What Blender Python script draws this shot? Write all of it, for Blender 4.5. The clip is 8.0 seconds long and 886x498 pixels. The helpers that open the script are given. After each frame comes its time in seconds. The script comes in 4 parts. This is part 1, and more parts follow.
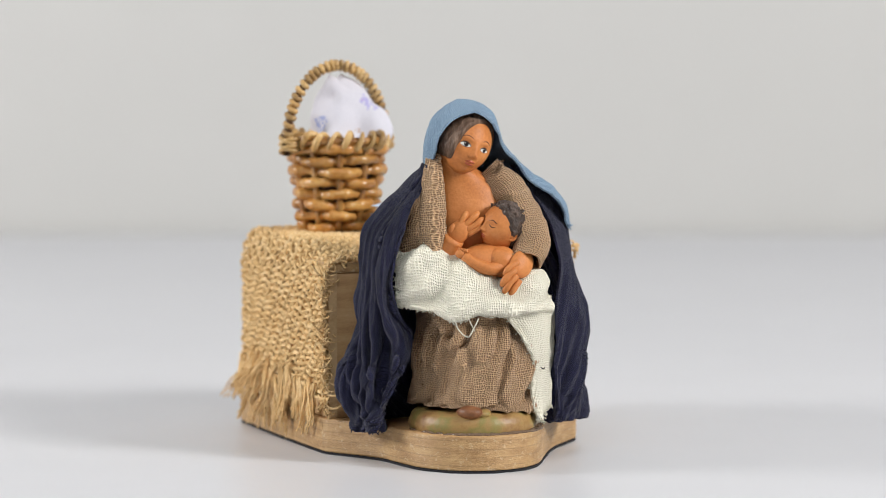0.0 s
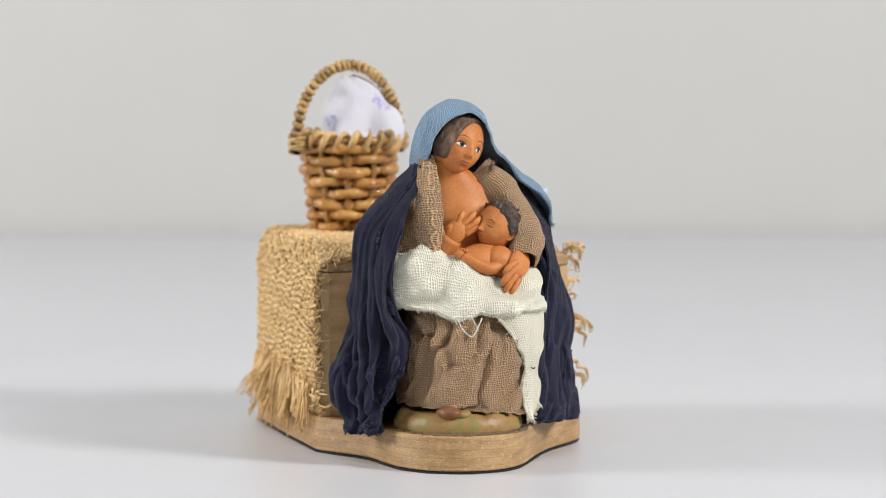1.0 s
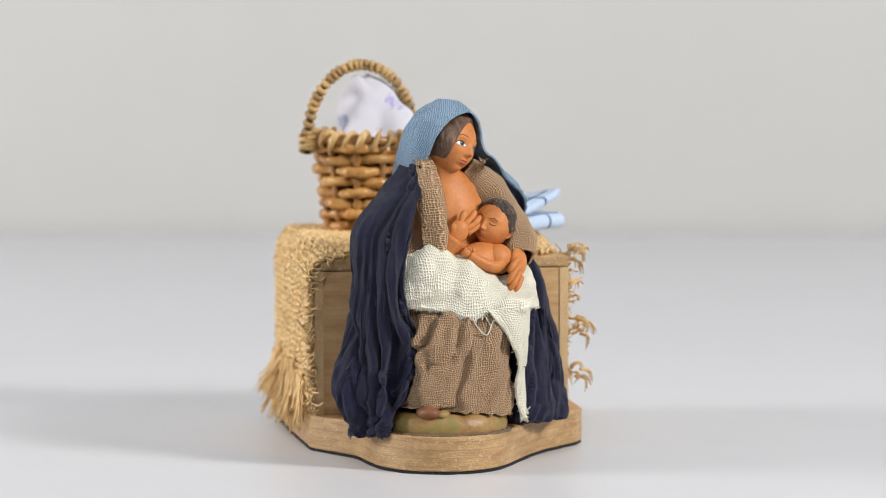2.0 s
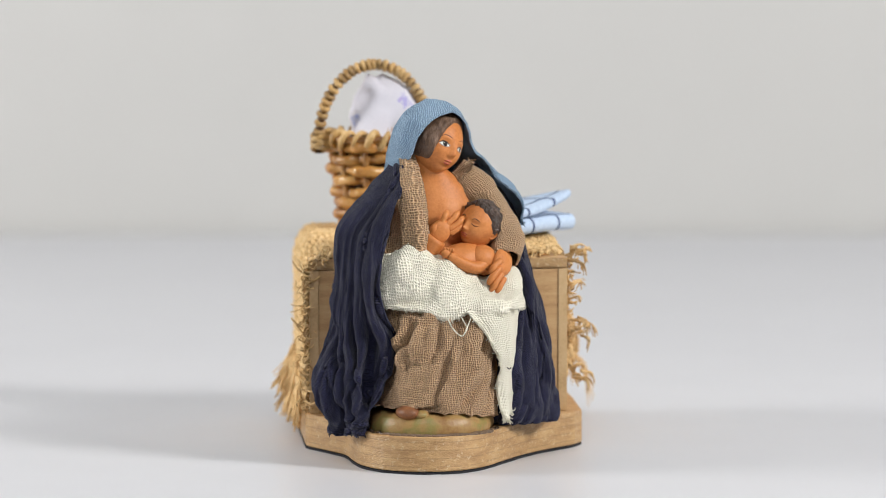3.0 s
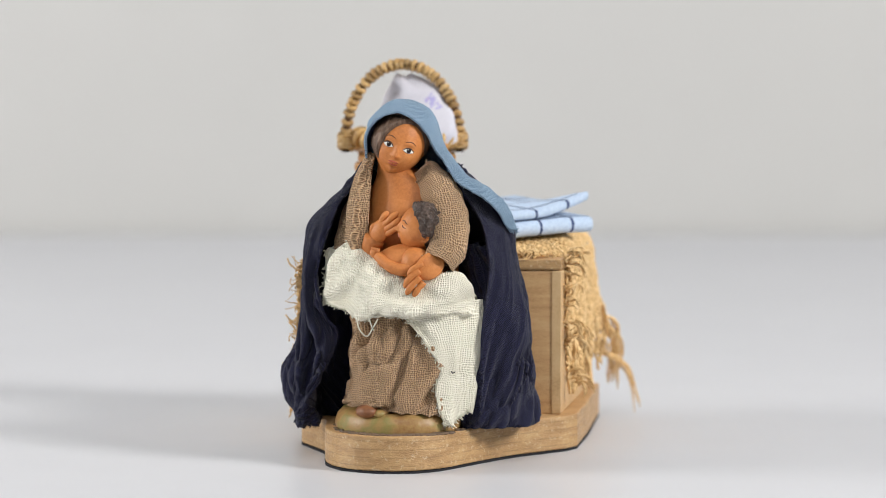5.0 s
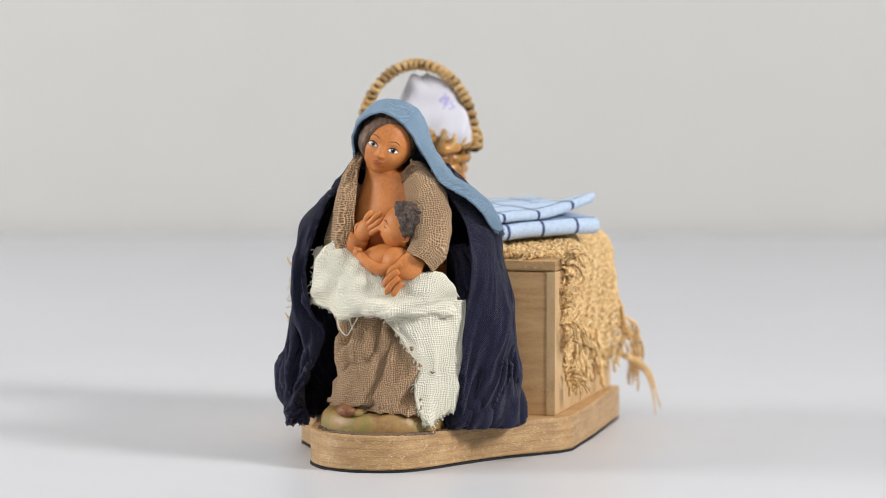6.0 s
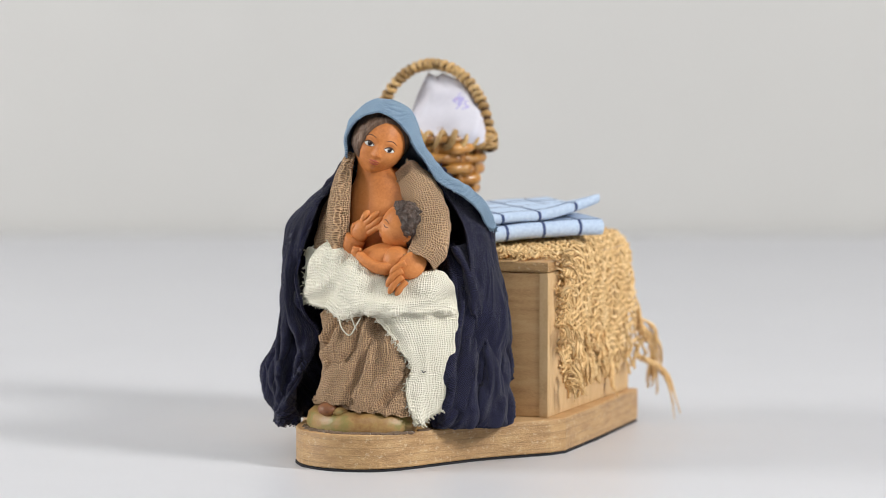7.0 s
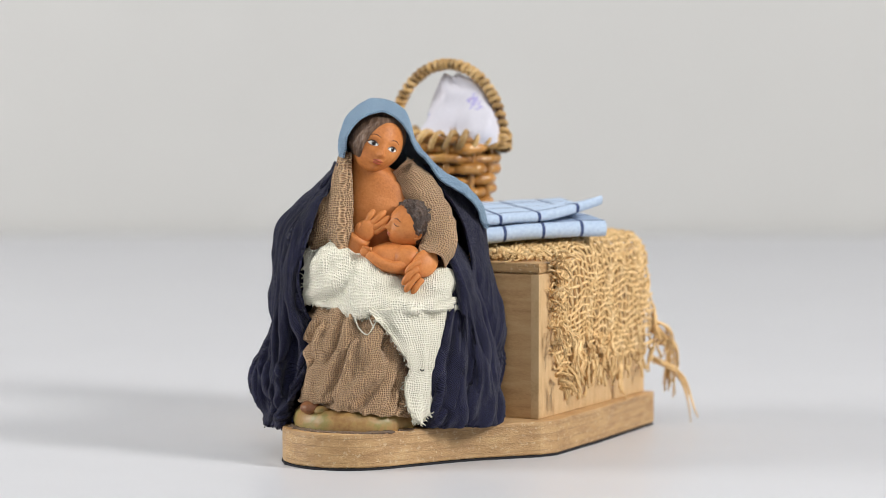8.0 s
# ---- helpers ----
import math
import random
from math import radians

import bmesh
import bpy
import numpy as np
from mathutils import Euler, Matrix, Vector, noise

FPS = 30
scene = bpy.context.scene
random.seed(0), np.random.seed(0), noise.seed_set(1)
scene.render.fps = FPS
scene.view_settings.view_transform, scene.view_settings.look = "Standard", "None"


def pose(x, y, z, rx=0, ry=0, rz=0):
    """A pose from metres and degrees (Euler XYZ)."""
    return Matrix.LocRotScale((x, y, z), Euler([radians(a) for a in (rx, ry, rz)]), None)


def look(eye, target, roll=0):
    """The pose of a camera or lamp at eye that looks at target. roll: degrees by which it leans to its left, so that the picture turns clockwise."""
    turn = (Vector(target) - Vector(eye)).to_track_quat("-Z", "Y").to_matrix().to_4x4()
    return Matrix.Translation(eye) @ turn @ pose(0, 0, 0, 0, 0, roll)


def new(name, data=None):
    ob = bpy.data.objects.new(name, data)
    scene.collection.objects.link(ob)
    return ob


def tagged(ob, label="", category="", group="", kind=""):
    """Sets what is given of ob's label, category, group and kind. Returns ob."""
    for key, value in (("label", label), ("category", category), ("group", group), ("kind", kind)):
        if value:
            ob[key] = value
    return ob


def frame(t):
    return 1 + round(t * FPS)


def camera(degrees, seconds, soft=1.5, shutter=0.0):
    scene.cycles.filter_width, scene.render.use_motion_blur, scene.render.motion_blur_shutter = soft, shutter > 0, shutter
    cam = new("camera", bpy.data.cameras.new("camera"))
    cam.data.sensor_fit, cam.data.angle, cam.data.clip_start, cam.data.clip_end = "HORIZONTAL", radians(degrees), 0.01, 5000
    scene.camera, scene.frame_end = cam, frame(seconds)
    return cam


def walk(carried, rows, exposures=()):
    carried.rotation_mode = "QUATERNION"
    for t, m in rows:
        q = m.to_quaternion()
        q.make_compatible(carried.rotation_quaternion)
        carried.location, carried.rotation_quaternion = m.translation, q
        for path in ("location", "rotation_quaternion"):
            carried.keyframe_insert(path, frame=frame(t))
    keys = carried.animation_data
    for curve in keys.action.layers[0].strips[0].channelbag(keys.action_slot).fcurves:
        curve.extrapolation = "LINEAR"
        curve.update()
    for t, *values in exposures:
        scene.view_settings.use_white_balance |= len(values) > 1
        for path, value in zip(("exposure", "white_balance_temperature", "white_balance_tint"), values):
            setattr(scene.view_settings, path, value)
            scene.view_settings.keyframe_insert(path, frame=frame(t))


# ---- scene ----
# ---------- camera: stands still on its tripod ----------
cam = camera(15, 8.0, soft=0.9)
cam.data.dof.use_dof = True
cam.data.dof.focus_distance = 0.985
cam.data.dof.aperture_fstop = 11.0
eye_pose = pose(0.0036, -1.0267, 0.1502, 90 - 5.033, 0, 0)
walk(cam, [(0, eye_pose), (8, eye_pose)])

# ---------- light: two soft boxes, two added fill lamps and a dim white studio ---
world = bpy.data.worlds.new("studio_air")
scene.world = world
world.use_nodes = True
world.node_tree.nodes["Background"].inputs["Color"].default_value = (0.9, 0.95, 1.0, 1)
world.node_tree.nodes["Background"].inputs["Strength"].default_value = 0.06
scene.view_settings.exposure = 0.0


def area_lamp(name, eye, target, w, h, watts, colour):
    lamp = bpy.data.lights.new(name, "AREA")
    lamp.shape, lamp.size, lamp.size_y = "RECTANGLE", w, h
    lamp.energy, lamp.color = watts, colour
    ob = new(name, lamp)
    ob.matrix_world = look(eye, target)
    return ob


area_lamp("softbox_right", (1.25, -0.66, 0.84), (0, 0, 0.05), 0.38, 0.38, 23.9, (1.0, 0.975, 0.945))
area_lamp("softbox_left", (-1.30, -0.05, 0.50), (0, 0, 0.05), 0.46, 0.46, 13.8, (1.0, 0.98, 0.95))
# unseen fills from front and top, added to brighten front faces, table and backdrop
area_lamp("softbox_front", (-0.10, -1.00, 1.15), (0, 0.1, 0.1), 0.6, 0.5, 5.8, (0.96, 0.98, 1.0))
area_lamp("softbox_top", (0.0, 0.1, 1.6), (0, 0.3, 0), 1.4, 1.0, 4.2, (0.93, 0.97, 1.0))


# ---------- materials ----------
def material(name, rough=0.7, metal=0.0, spec=0.5):
    m = bpy.data.materials.new(name)
    m.use_nodes = True
    nt = m.node_tree
    b = nt.nodes["Principled BSDF"]
    b.inputs["Roughness"].default_value = rough
    b.inputs["Metallic"].default_value = metal
    b.inputs["Specular IOR Level"].default_value = spec
    return m, nt, b


def link(nt, a, b):
    nt.links.new(a, b)


def math_node(nt, op, a, b=None):
    n = nt.nodes.new("ShaderNodeMath")
    n.operation = op
    for i, v in enumerate((a, b)):
        if v is None:
            continue
        if isinstance(v, (int, float)):
            n.inputs[i].default_value = v
        else:
            link(nt, v, n.inputs[i])
    return n.outputs[0]


def ramp(nt, fac, stops):
    n = nt.nodes.new("ShaderNodeValToRGB")
    while len(n.color_ramp.elements) < len(stops):
        n.color_ramp.elements.new(0.5)
    for e, (p, c) in zip(n.color_ramp.elements, stops):
        e.position, e.color = p, (*c, 1)
    link(nt, fac, n.inputs[0])
    return n.outputs[0]


def noise_node(nt, vec, scale, detail=3, rough=0.55):
    n = nt.nodes.new("ShaderNodeTexNoise")
    n.inputs["Scale"].default_value = scale
    n.inputs["Detail"].default_value = detail
    n.inputs["Roughness"].default_value = rough
    if vec is not None:
        link(nt, vec, n.inputs["Vector"])
    return n.outputs["Fac"]


def coords(nt, kind="Object", scale=(1, 1, 1)):
    c = nt.nodes.new("ShaderNodeTexCoord")
    m = nt.nodes.new("ShaderNodeMapping")
    m.inputs["Scale"].default_value = scale
    link(nt, c.outputs[kind], m.inputs[0])
    return m.outputs[0]


def mix(nt, fac, a, b, mode="MIX"):
    n = nt.nodes.new("ShaderNodeMix")
    n.data_type, n.blend_type = "RGBA", mode
    for sock, v in ((n.inputs[0], fac), (n.inputs[6], a), (n.inputs[7], b)):
        if isinstance(v, (int, float)):
            sock.default_value = v
        elif isinstance(v, tuple):
            sock.default_value = (*v, 1)
        else:
            link(nt, v, sock)
    return n.outputs[2]


def bump(nt, b, height, strength, dist):
    n = nt.nodes.new("ShaderNodeBump")
    n.inputs["Strength"].default_value = strength
    n.inputs["Distance"].default_value = dist
    link(nt, height, n.inputs["Height"])
    link(nt, n.outputs[0], b.inputs["Normal"])


def grained(name, stops, scale, rough=0.7, bump_d=0.0003, stretch=(1, 1, 1), fine=None, spec=0.4, strength=0.6, layers=False, vary=0.0):
    """Two scales of noise over a ramp, with relief."""
    m, nt, b = material(name, rough, 0, spec)
    v = coords(nt, "Object", stretch)
    n1 = noise_node(nt, v, scale, 4)
    n2 = noise_node(nt, v, fine or scale * 6, 3)
    f = math_node(nt, "ADD", math_node(nt, "MULTIPLY", n1, 0.65), math_node(nt, "MULTIPLY", n2, 0.35))
    colour = ramp(nt, f, stops)
    if layers:
        # glue lines between the veneers, and grime that creeps up from the lower edge
        sep = nt.nodes.new("ShaderNodeSeparateXYZ")
        link(nt, coords(nt), sep.inputs[0])
        z = math_node(nt, "ADD", sep.outputs[2], math_node(nt, "MULTIPLY", noise_node(nt, coords(nt), 60, 2), 0.0008))
        line = math_node(nt, "LESS_THAN", math_node(nt, "FRACT", math_node(nt, "DIVIDE", z, 0.0024)), 0.16)
        spots = math_node(nt, "GREATER_THAN", noise_node(nt, coords(nt, "Object", (1, 1, 3)), 240, 4), 0.44)
        colour = mix(nt, math_node(nt, "MULTIPLY", math_node(nt, "MULTIPLY", line, spots), 0.32), colour, (0.17, 0.095, 0.04))
        specks = math_node(nt, "GREATER_THAN", noise_node(nt, coords(nt), 650, 4, 0.75), 0.60)
        colour = mix(nt, math_node(nt, "MULTIPLY", specks, 0.5), colour, (0.66, 0.52, 0.34))
    if vary:
        info = nt.nodes.new("ShaderNodeObjectInfo")
        hsv = nt.nodes.new("ShaderNodeHueSaturation")
        link(nt, math_node(nt, "ADD", math_node(nt, "MULTIPLY", info.outputs["Random"], 2 * vary), 1 - vary), hsv.inputs["Value"])
        link(nt, colour, hsv.inputs["Color"])
        colour = hsv.outputs[0]
    link(nt, colour, b.inputs["Base Color"])
    bump(nt, b, n2, strength, bump_d)
    return m


def cloth(name, dark, light, thread, twill=False, relief=0.0002, rough=0.9, wobble=0.6, contrast=0.5, lo=0.2, hi=0.85, openwork=False):
    """Woven cloth: crossing threads on the sheet's own lengths, with uneven yarn and wear."""
    m, nt, b = material(name, rough, 0, 0.15)
    b.inputs["Sheen Weight"].default_value = 0.15
    uv = coords(nt, "UV")
    nz = nt.nodes.new("ShaderNodeTexNoise")
    nz.inputs["Scale"].default_value = 160
    nz.inputs["Detail"].default_value = 3
    link(nt, uv, nz.inputs["Vector"])
    sub = nt.nodes.new("ShaderNodeVectorMath")
    sub.operation = "MULTIPLY_ADD"
    link(nt, nz.outputs["Color"], sub.inputs[0])
    sub.inputs[1].default_value = (thread * 4 * wobble,) * 3
    link(nt, uv, sub.inputs[2])
    nz2 = nt.nodes.new("ShaderNodeTexNoise")
    nz2.inputs["Scale"].default_value = 0.35 / thread
    nz2.inputs["Detail"].default_value = 2
    link(nt, uv, nz2.inputs["Vector"])
    sub2 = nt.nodes.new("ShaderNodeVectorMath")
    sub2.operation = "MULTIPLY_ADD"
    link(nt, nz2.outputs["Color"], sub2.inputs[0])
    sub2.inputs[1].default_value = (thread * 2.4 * wobble,) * 3
    link(nt, sub.outputs[0], sub2.inputs[2])
    sub = sub2
    sep = nt.nodes.new("ShaderNodeSeparateXYZ")
    link(nt, sub.outputs[0], sep.inputs[0])
    k = math.pi / thread
    if twill:
        u = math_node(nt, "MULTIPLY", math_node(nt, "ADD", sep.outputs[0], sep.outputs[1]), k)
        w = math_node(nt, "MULTIPLY", math_node(nt, "SUBTRACT", sep.outputs[0], sep.outputs[1]), k * 0.5)
    else:
        u = math_node(nt, "MULTIPLY", sep.outputs[0], k)
        w = math_node(nt, "MULTIPLY", sep.outputs[1], k)
    h = math_node(nt, "MULTIPLY", math_node(nt, "SINE", u), math_node(nt, "SINE", w))
    h = math_node(nt, "ABSOLUTE", h)
    if openwork:
        h = math_node(nt, "SUBTRACT", 1.0, h)
    tone = noise_node(nt, uv, 90, 3)
    yarn = noise_node(nt, coords(nt, "UV", (1, 8, 1)), 500, 2)
    f = math_node(nt, "ADD", math_node(nt, "MULTIPLY", h, contrast), math_node(nt, "MULTIPLY", tone, 0.35))
    f = math_node(nt, "ADD", f, math_node(nt, "MULTIPLY", yarn, 0.3))
    link(nt, ramp(nt, f, [(lo, dark), (hi, light)]), b.inputs["Base Color"])
    bump(nt, b, h, 0.9, relief)
    return m


M_TABLE = grained("white_table", [(0.3, (0.59, 0.597, 0.63)), (0.7, (0.625, 0.632, 0.665))], 6, 0.36, 0.00002, spec=0.35)
M_WALL = grained("grey_paper", [(0.3, (0.555, 0.552, 0.54)), (0.7, (0.585, 0.582, 0.57))], 3, 0.9, 0.0001)
M_ROOM = grained("studio_paint", [(0.3, (0.26, 0.26, 0.26)), (0.7, (0.30, 0.30, 0.30))], 2, 0.9, 0.0004)
M_PLY = grained("plywood_edge", [(0.3, (0.31, 0.17, 0.07)), (0.55, (0.50, 0.31, 0.14)), (0.75, (0.60, 0.40, 0.20))],
                110, 0.42, 0.0005, (1, 1, 4), fine=900, layers=True)
M_WOOD = grained("plywood_face", [(0.3, (0.38, 0.21, 0.090)), (0.5, (0.55, 0.335, 0.155)), (0.75, (0.65, 0.44, 0.23))],
                 80, 0.55, 0.0002, (0.8, 2, 5), fine=1000)
M_WOOD_UP = grained("plywood_side", [(0.3, (0.45, 0.28, 0.13)), (0.5, (0.61, 0.41, 0.21)), (0.75, (0.70, 0.50, 0.28))],
                    90, 0.55, 0.0002, (1, 6, 1), fine=1200)
M_FELT = grained("black_felt", [(0.3, (0.01, 0.01, 0.012)), (0.7, (0.03, 0.03, 0.035))], 900, 0.95, 0.0002)
M_JUTE = grained("jute_yarn", [(0.28, (0.52, 0.31, 0.13)), (0.5, (0.79, 0.545, 0.265)), (0.75, (0.92, 0.72, 0.44))],
                 260, 0.85, 0.0003, fine=2600, spec=0.2, vary=0.12)
M_WICKER = grained("varnished_cane", [(0.28, (0.15, 0.05, 0.010)), (0.48, (0.42, 0.19, 0.042)), (0.72, (0.64, 0.39, 0.13))],
                   120, 0.28, 0.0002, fine=900, spec=0.6, vary=0.28)
M_WRAP = grained("pale_reed", [(0.25, (0.20, 0.09, 0.025)), (0.5, (0.47, 0.29, 0.105)), (0.75, (0.70, 0.51, 0.26))],
                 150, 0.38, 0.0002, fine=1200, spec=0.5, vary=0.25)
# near-black brown that puts the shade of the wickerwork's gaps into colour
M_CANE_SHADE = grained("cane_gap_shade", [(0.3, (0.05, 0.02, 0.008)), (0.7, (0.12, 0.055, 0.02))], 200, 0.6, 0.0001)
M_SKIN = grained("painted_terracotta", [(0.25, (0.40, 0.130, 0.034)), (0.5, (0.57, 0.205, 0.056)), (0.78, (0.69, 0.29, 0.095))],
                 130, 0.5, 0.00015, fine=1200, spec=0.35)
M_HAIR = grained("painted_hair", [(0.3, (0.045, 0.027, 0.018)), (0.50, (0.135, 0.078, 0.048)), (0.70, (0.27, 0.175, 0.12))],
                 160, 0.4, 0.0006, (5, 1, 1), fine=900)
M_BABYHAIR = grained("painted_dark_hair", [(0.3, (0.02, 0.013, 0.01)), (0.52, (0.065, 0.042, 0.032)), (0.7, (0.20, 0.14, 0.11))],
                     420, 0.32, 0.0010, fine=1500)
M_LIP = grained("painted_lip", [(0.3, (0.40, 0.085, 0.04)), (0.7, (0.50, 0.13, 0.065))], 400, 0.4, 0.00005)
M_EYE = grained("eye_white_and_glint", [(0.3, (0.75, 0.74, 0.70)), (0.7, (0.85, 0.84, 0.80))], 400, 0.25, 0.00002)
M_IRIS = grained("painted_iris", [(0.3, (0.012, 0.01, 0.012)), (0.7, (0.025, 0.018, 0.018))], 400, 0.5, 0.00002, spec=0.2)
M_BROW = grained("painted_brow", [(0.3, (0.05, 0.02, 0.012)), (0.7, (0.09, 0.04, 0.02))], 400, 0.5, 0.00002)
M_CLOAK = cloth("navy_denim", (0.002, 0.0025, 0.009), (0.038, 0.039, 0.098), 0.00027, True, 0.00014, wobble=1.0, contrast=0.7, lo=0.42, hi=1.10)
M_VEIL = cloth("light_blue_cotton", (0.035, 0.09, 0.19), (0.41, 0.58, 0.74), 0.00034, True, 0.00022, wobble=0.9, contrast=0.8, lo=0.22, hi=0.98)
M_ROBE = cloth("brown_gauze", (0.18, 0.086, 0.037), (0.72, 0.47, 0.27), 0.00064, False, 0.00085, wobble=0.8, contrast=0.75, lo=0.24, hi=0.90, openwork=True)
M_GAUZE = cloth("cream_gauze", (0.66, 0.60, 0.43), (0.98, 0.945, 0.79), 0.00066, False, 0.00045, wobble=0.6, contrast=0.85, lo=0.28, hi=0.62, openwork=True)
M_GROUND = grained("painted_plinth", [(0.3, (0.22, 0.10, 0.035)), (0.5, (0.36, 0.22, 0.08)), (0.62, (0.25, 0.21, 0.065)), (0.75, (0.43, 0.29, 0.12))],
                   140, 0.42, 0.0003, fine=500, spec=0.4)
M_SHOE = grained("painted_shoe", [(0.3, (0.14, 0.05, 0.02)), (0.7, (0.28, 0.12, 0.05))], 300, 0.45, 0.0001)
M_GLUE, _nt, _b = material("dried_glue", 0.12, 0, 0.6)
_b.inputs["Base Color"].default_value = (0.16, 0.11, 0.075, 1)


# ---------- mesh building ----------
def spline(pts, n, closed=False):
    """n points on a smooth curve through pts."""
    p = np.array(pts, float)
    m = len(p)
    segs = m if closed else m - 1
    out = []
    for q in np.linspace(0, segs, n, endpoint=not closed):
        i = min(int(q), segs - 1)
        t = q - i
        if closed:
            a, b, c, d = (p[(i + k) % m] for k in (-1, 0, 1, 2))
        else:
            b, c = p[i], p[i + 1]
            a = p[i - 1] if i > 0 else 2 * b - c
            d = p[i + 2] if i + 2 < m else 2 * c - b
        out.append(0.5 * (2 * b + (c - a) * t + (2 * a - 5 * b + 4 * c - d) * t * t + (3 * b - a - 3 * c + d) * t ** 3))
    return np.array(out)


def loft(curves, rows, cols):
    """A smooth grid of points through a list of curves."""
    level = [spline(c, cols) for c in curves]
    return np.array([spline([l[j] for l in level], rows) for j in range(cols)]).transpose(1, 0, 2)


def fuzz(p, scale, seed=0.0):
    return noise.noise(Vector((p[0] * scale + seed, p[1] * scale - seed, p[2] * scale + 2 * seed)))


def grid_normals(g):
    du = np.gradient(g, axis=1)
    dv = np.gradient(g, axis=0)
    n = np.cross(du, dv)
    return n / (np.linalg.norm(n, axis=2, keepdims=True) + 1e-12)


class Shape:
    """Collects surfaces of several materials into one mesh."""

    def __init__(self):
        self.v, self.f, self.uv, self.mi, self.mats = [], [], [], [], []

    def slot(self, m):
        if m not in self.mats:
            self.mats.append(m)
        return self.mats.index(m)

    def quads(self, pts, uvs, faces, mat):
        o = len(self.v)
        self.v.extend([tuple(p) for p in pts])
        k = self.slot(mat)
        for q in faces:
            self.f.append(tuple(o + i for i in q))
            self.uv.extend(uvs[i] for i in q)
            self.mi.append(k)

    def grid(self, g, mat, thick=0.0, closed=False, back=None):
        """A sheet; with thick it gets a second face and a rim."""
        g = np.array(g)
        r, c = g.shape[:2]
        su = np.concatenate([[0], np.cumsum(np.linalg.norm(np.diff(g, axis=1), axis=2).mean(axis=0))])
        sv = np.concatenate([[0], np.cumsum(np.linalg.norm(np.diff(g, axis=0), axis=2).mean(axis=1))])
        uv = [(su[j], sv[i]) for i in range(r) for j in range(c)]
        fs = [(i * c + j, i * c + j + 1, (i + 1) * c + j + 1, (i + 1) * c + j) for i in range(r - 1) for j in range(c - 1)]
        if closed:
            fs += [(i * c + c - 1, i * c, (i + 1) * c, (i + 1) * c + c - 1) for i in range(r - 1)]
        self.quads(g.reshape(-1, 3), uv, fs, mat)
        if thick:
            h = g - grid_normals(g) * thick
            self.quads(h.reshape(-1, 3), uv, [q[::-1] for q in fs], back or mat)
            rim = [(i, 0) for i in range(r)] + [(r - 1, j) for j in range(1, c)] + [(i, c - 1) for i in range(r - 2, -1, -1)] + [(0, j) for j in range(c - 2, -1, -1)]
            pts = [g[i, j] for i, j in rim] + [h[i, j] for i, j in rim]
            ruv = [uv[i * c + j] for i, j in rim] * 2
            n = len(rim)
            self.quads(pts, ruv, [(k, (k + 1) % n, n + (k + 1) % n, n + k)[::-1] for k in range(n)], mat)

    def tube(self, path, radius, mat, sides=6, flat=1.0, caps=True):
        path = np.array(path, float)
        n = len(path)
        rad = np.full(n, radius) if np.isscalar(radius) else np.array(radius)
        tan = np.gradient(path, axis=0)
        tan /= np.linalg.norm(tan, axis=1, keepdims=True) + 1e-12
        ref = np.array([0, 0, 1.0]) if abs(tan[:, 2]).mean() < 0.8 else np.array([0, 1.0, 0])
        g = []
        for p, t, r in zip(path, tan, rad):
            a = np.cross(t, ref)
            a /= np.linalg.norm(a) + 1e-12
            b = np.cross(a, t)
            g.append([p + r * (math.cos(2 * math.pi * k / sides) * a + flat * math.sin(2 * math.pi * k / sides) * b) for k in range(sides)])
        g = np.array(g)
        ln = np.concatenate([[0], np.cumsum(np.linalg.norm(np.diff(path, axis=0), axis=1))])
        uv = [(2 * math.pi * rad[i] * k / sides, ln[i]) for i in range(n) for k in range(sides)]
        fs = [(i * sides + k, i * sides + (k + 1) % sides, (i + 1) * sides + (k + 1) % sides, (i + 1) * sides + k)
              for i in range(n - 1) for k in range(sides)]
        if caps:
            fs += [tuple(range(sides))[::-1], tuple((n - 1) * sides + k for k in range(sides))]
        self.quads(g.reshape(-1, 3), uv, fs, mat)

    def ball(self, m, radii, mat, rows=16, cols=24, shape=None):
        """An ellipsoid at the pose m; shape(p) may push its unit points about."""
        pts, uv, fs = [], [], []
        for i in range(rows + 1):
            a = math.pi * (0.002 + 0.996 * i / rows)
            for j in range(cols):
                b = 2 * math.pi * j / cols
                p = Vector((math.sin(a) * math.cos(b), math.sin(a) * math.sin(b), math.cos(a)))
                q = Vector((p.x * radii[0], p.y * radii[1], p.z * radii[2]))
                if shape:
                    q = shape(p, q)
                pts.append(m @ q)
                uv.append((b * radii[0], a * radii[2]))
        for i in range(rows):
            for j in range(cols):
                fs.append((i * cols + j, (i + 1) * cols + j, (i + 1) * cols + (j + 1) % cols, i * cols + (j + 1) % cols))
        self.quads(pts, uv, fs, mat)

    def mesh(self, name, smooth=True):
        me = bpy.data.meshes.new(name)
        me.from_pydata(self.v, [], self.f)
        for m in self.mats:
            me.materials.append(m)
        me.polygons.foreach_set("material_index", self.mi)
        layer = me.uv_layers.new(name="lengths")
        layer.data.foreach_set("uv", np.array(self.uv, dtype=np.float32).ravel())
        if smooth:
            me.polygons.foreach_set("use_smooth", [True] * len(self.f))
        me.update()
        return me


def part(name, me, parent=None, label="", smooth=True):
    if isinstance(me, Shape):
        me = me.mesh(name, smooth)
    ob = new(name, me)
    if parent is not None:
        ob.parent = parent
    return tagged(ob, label)


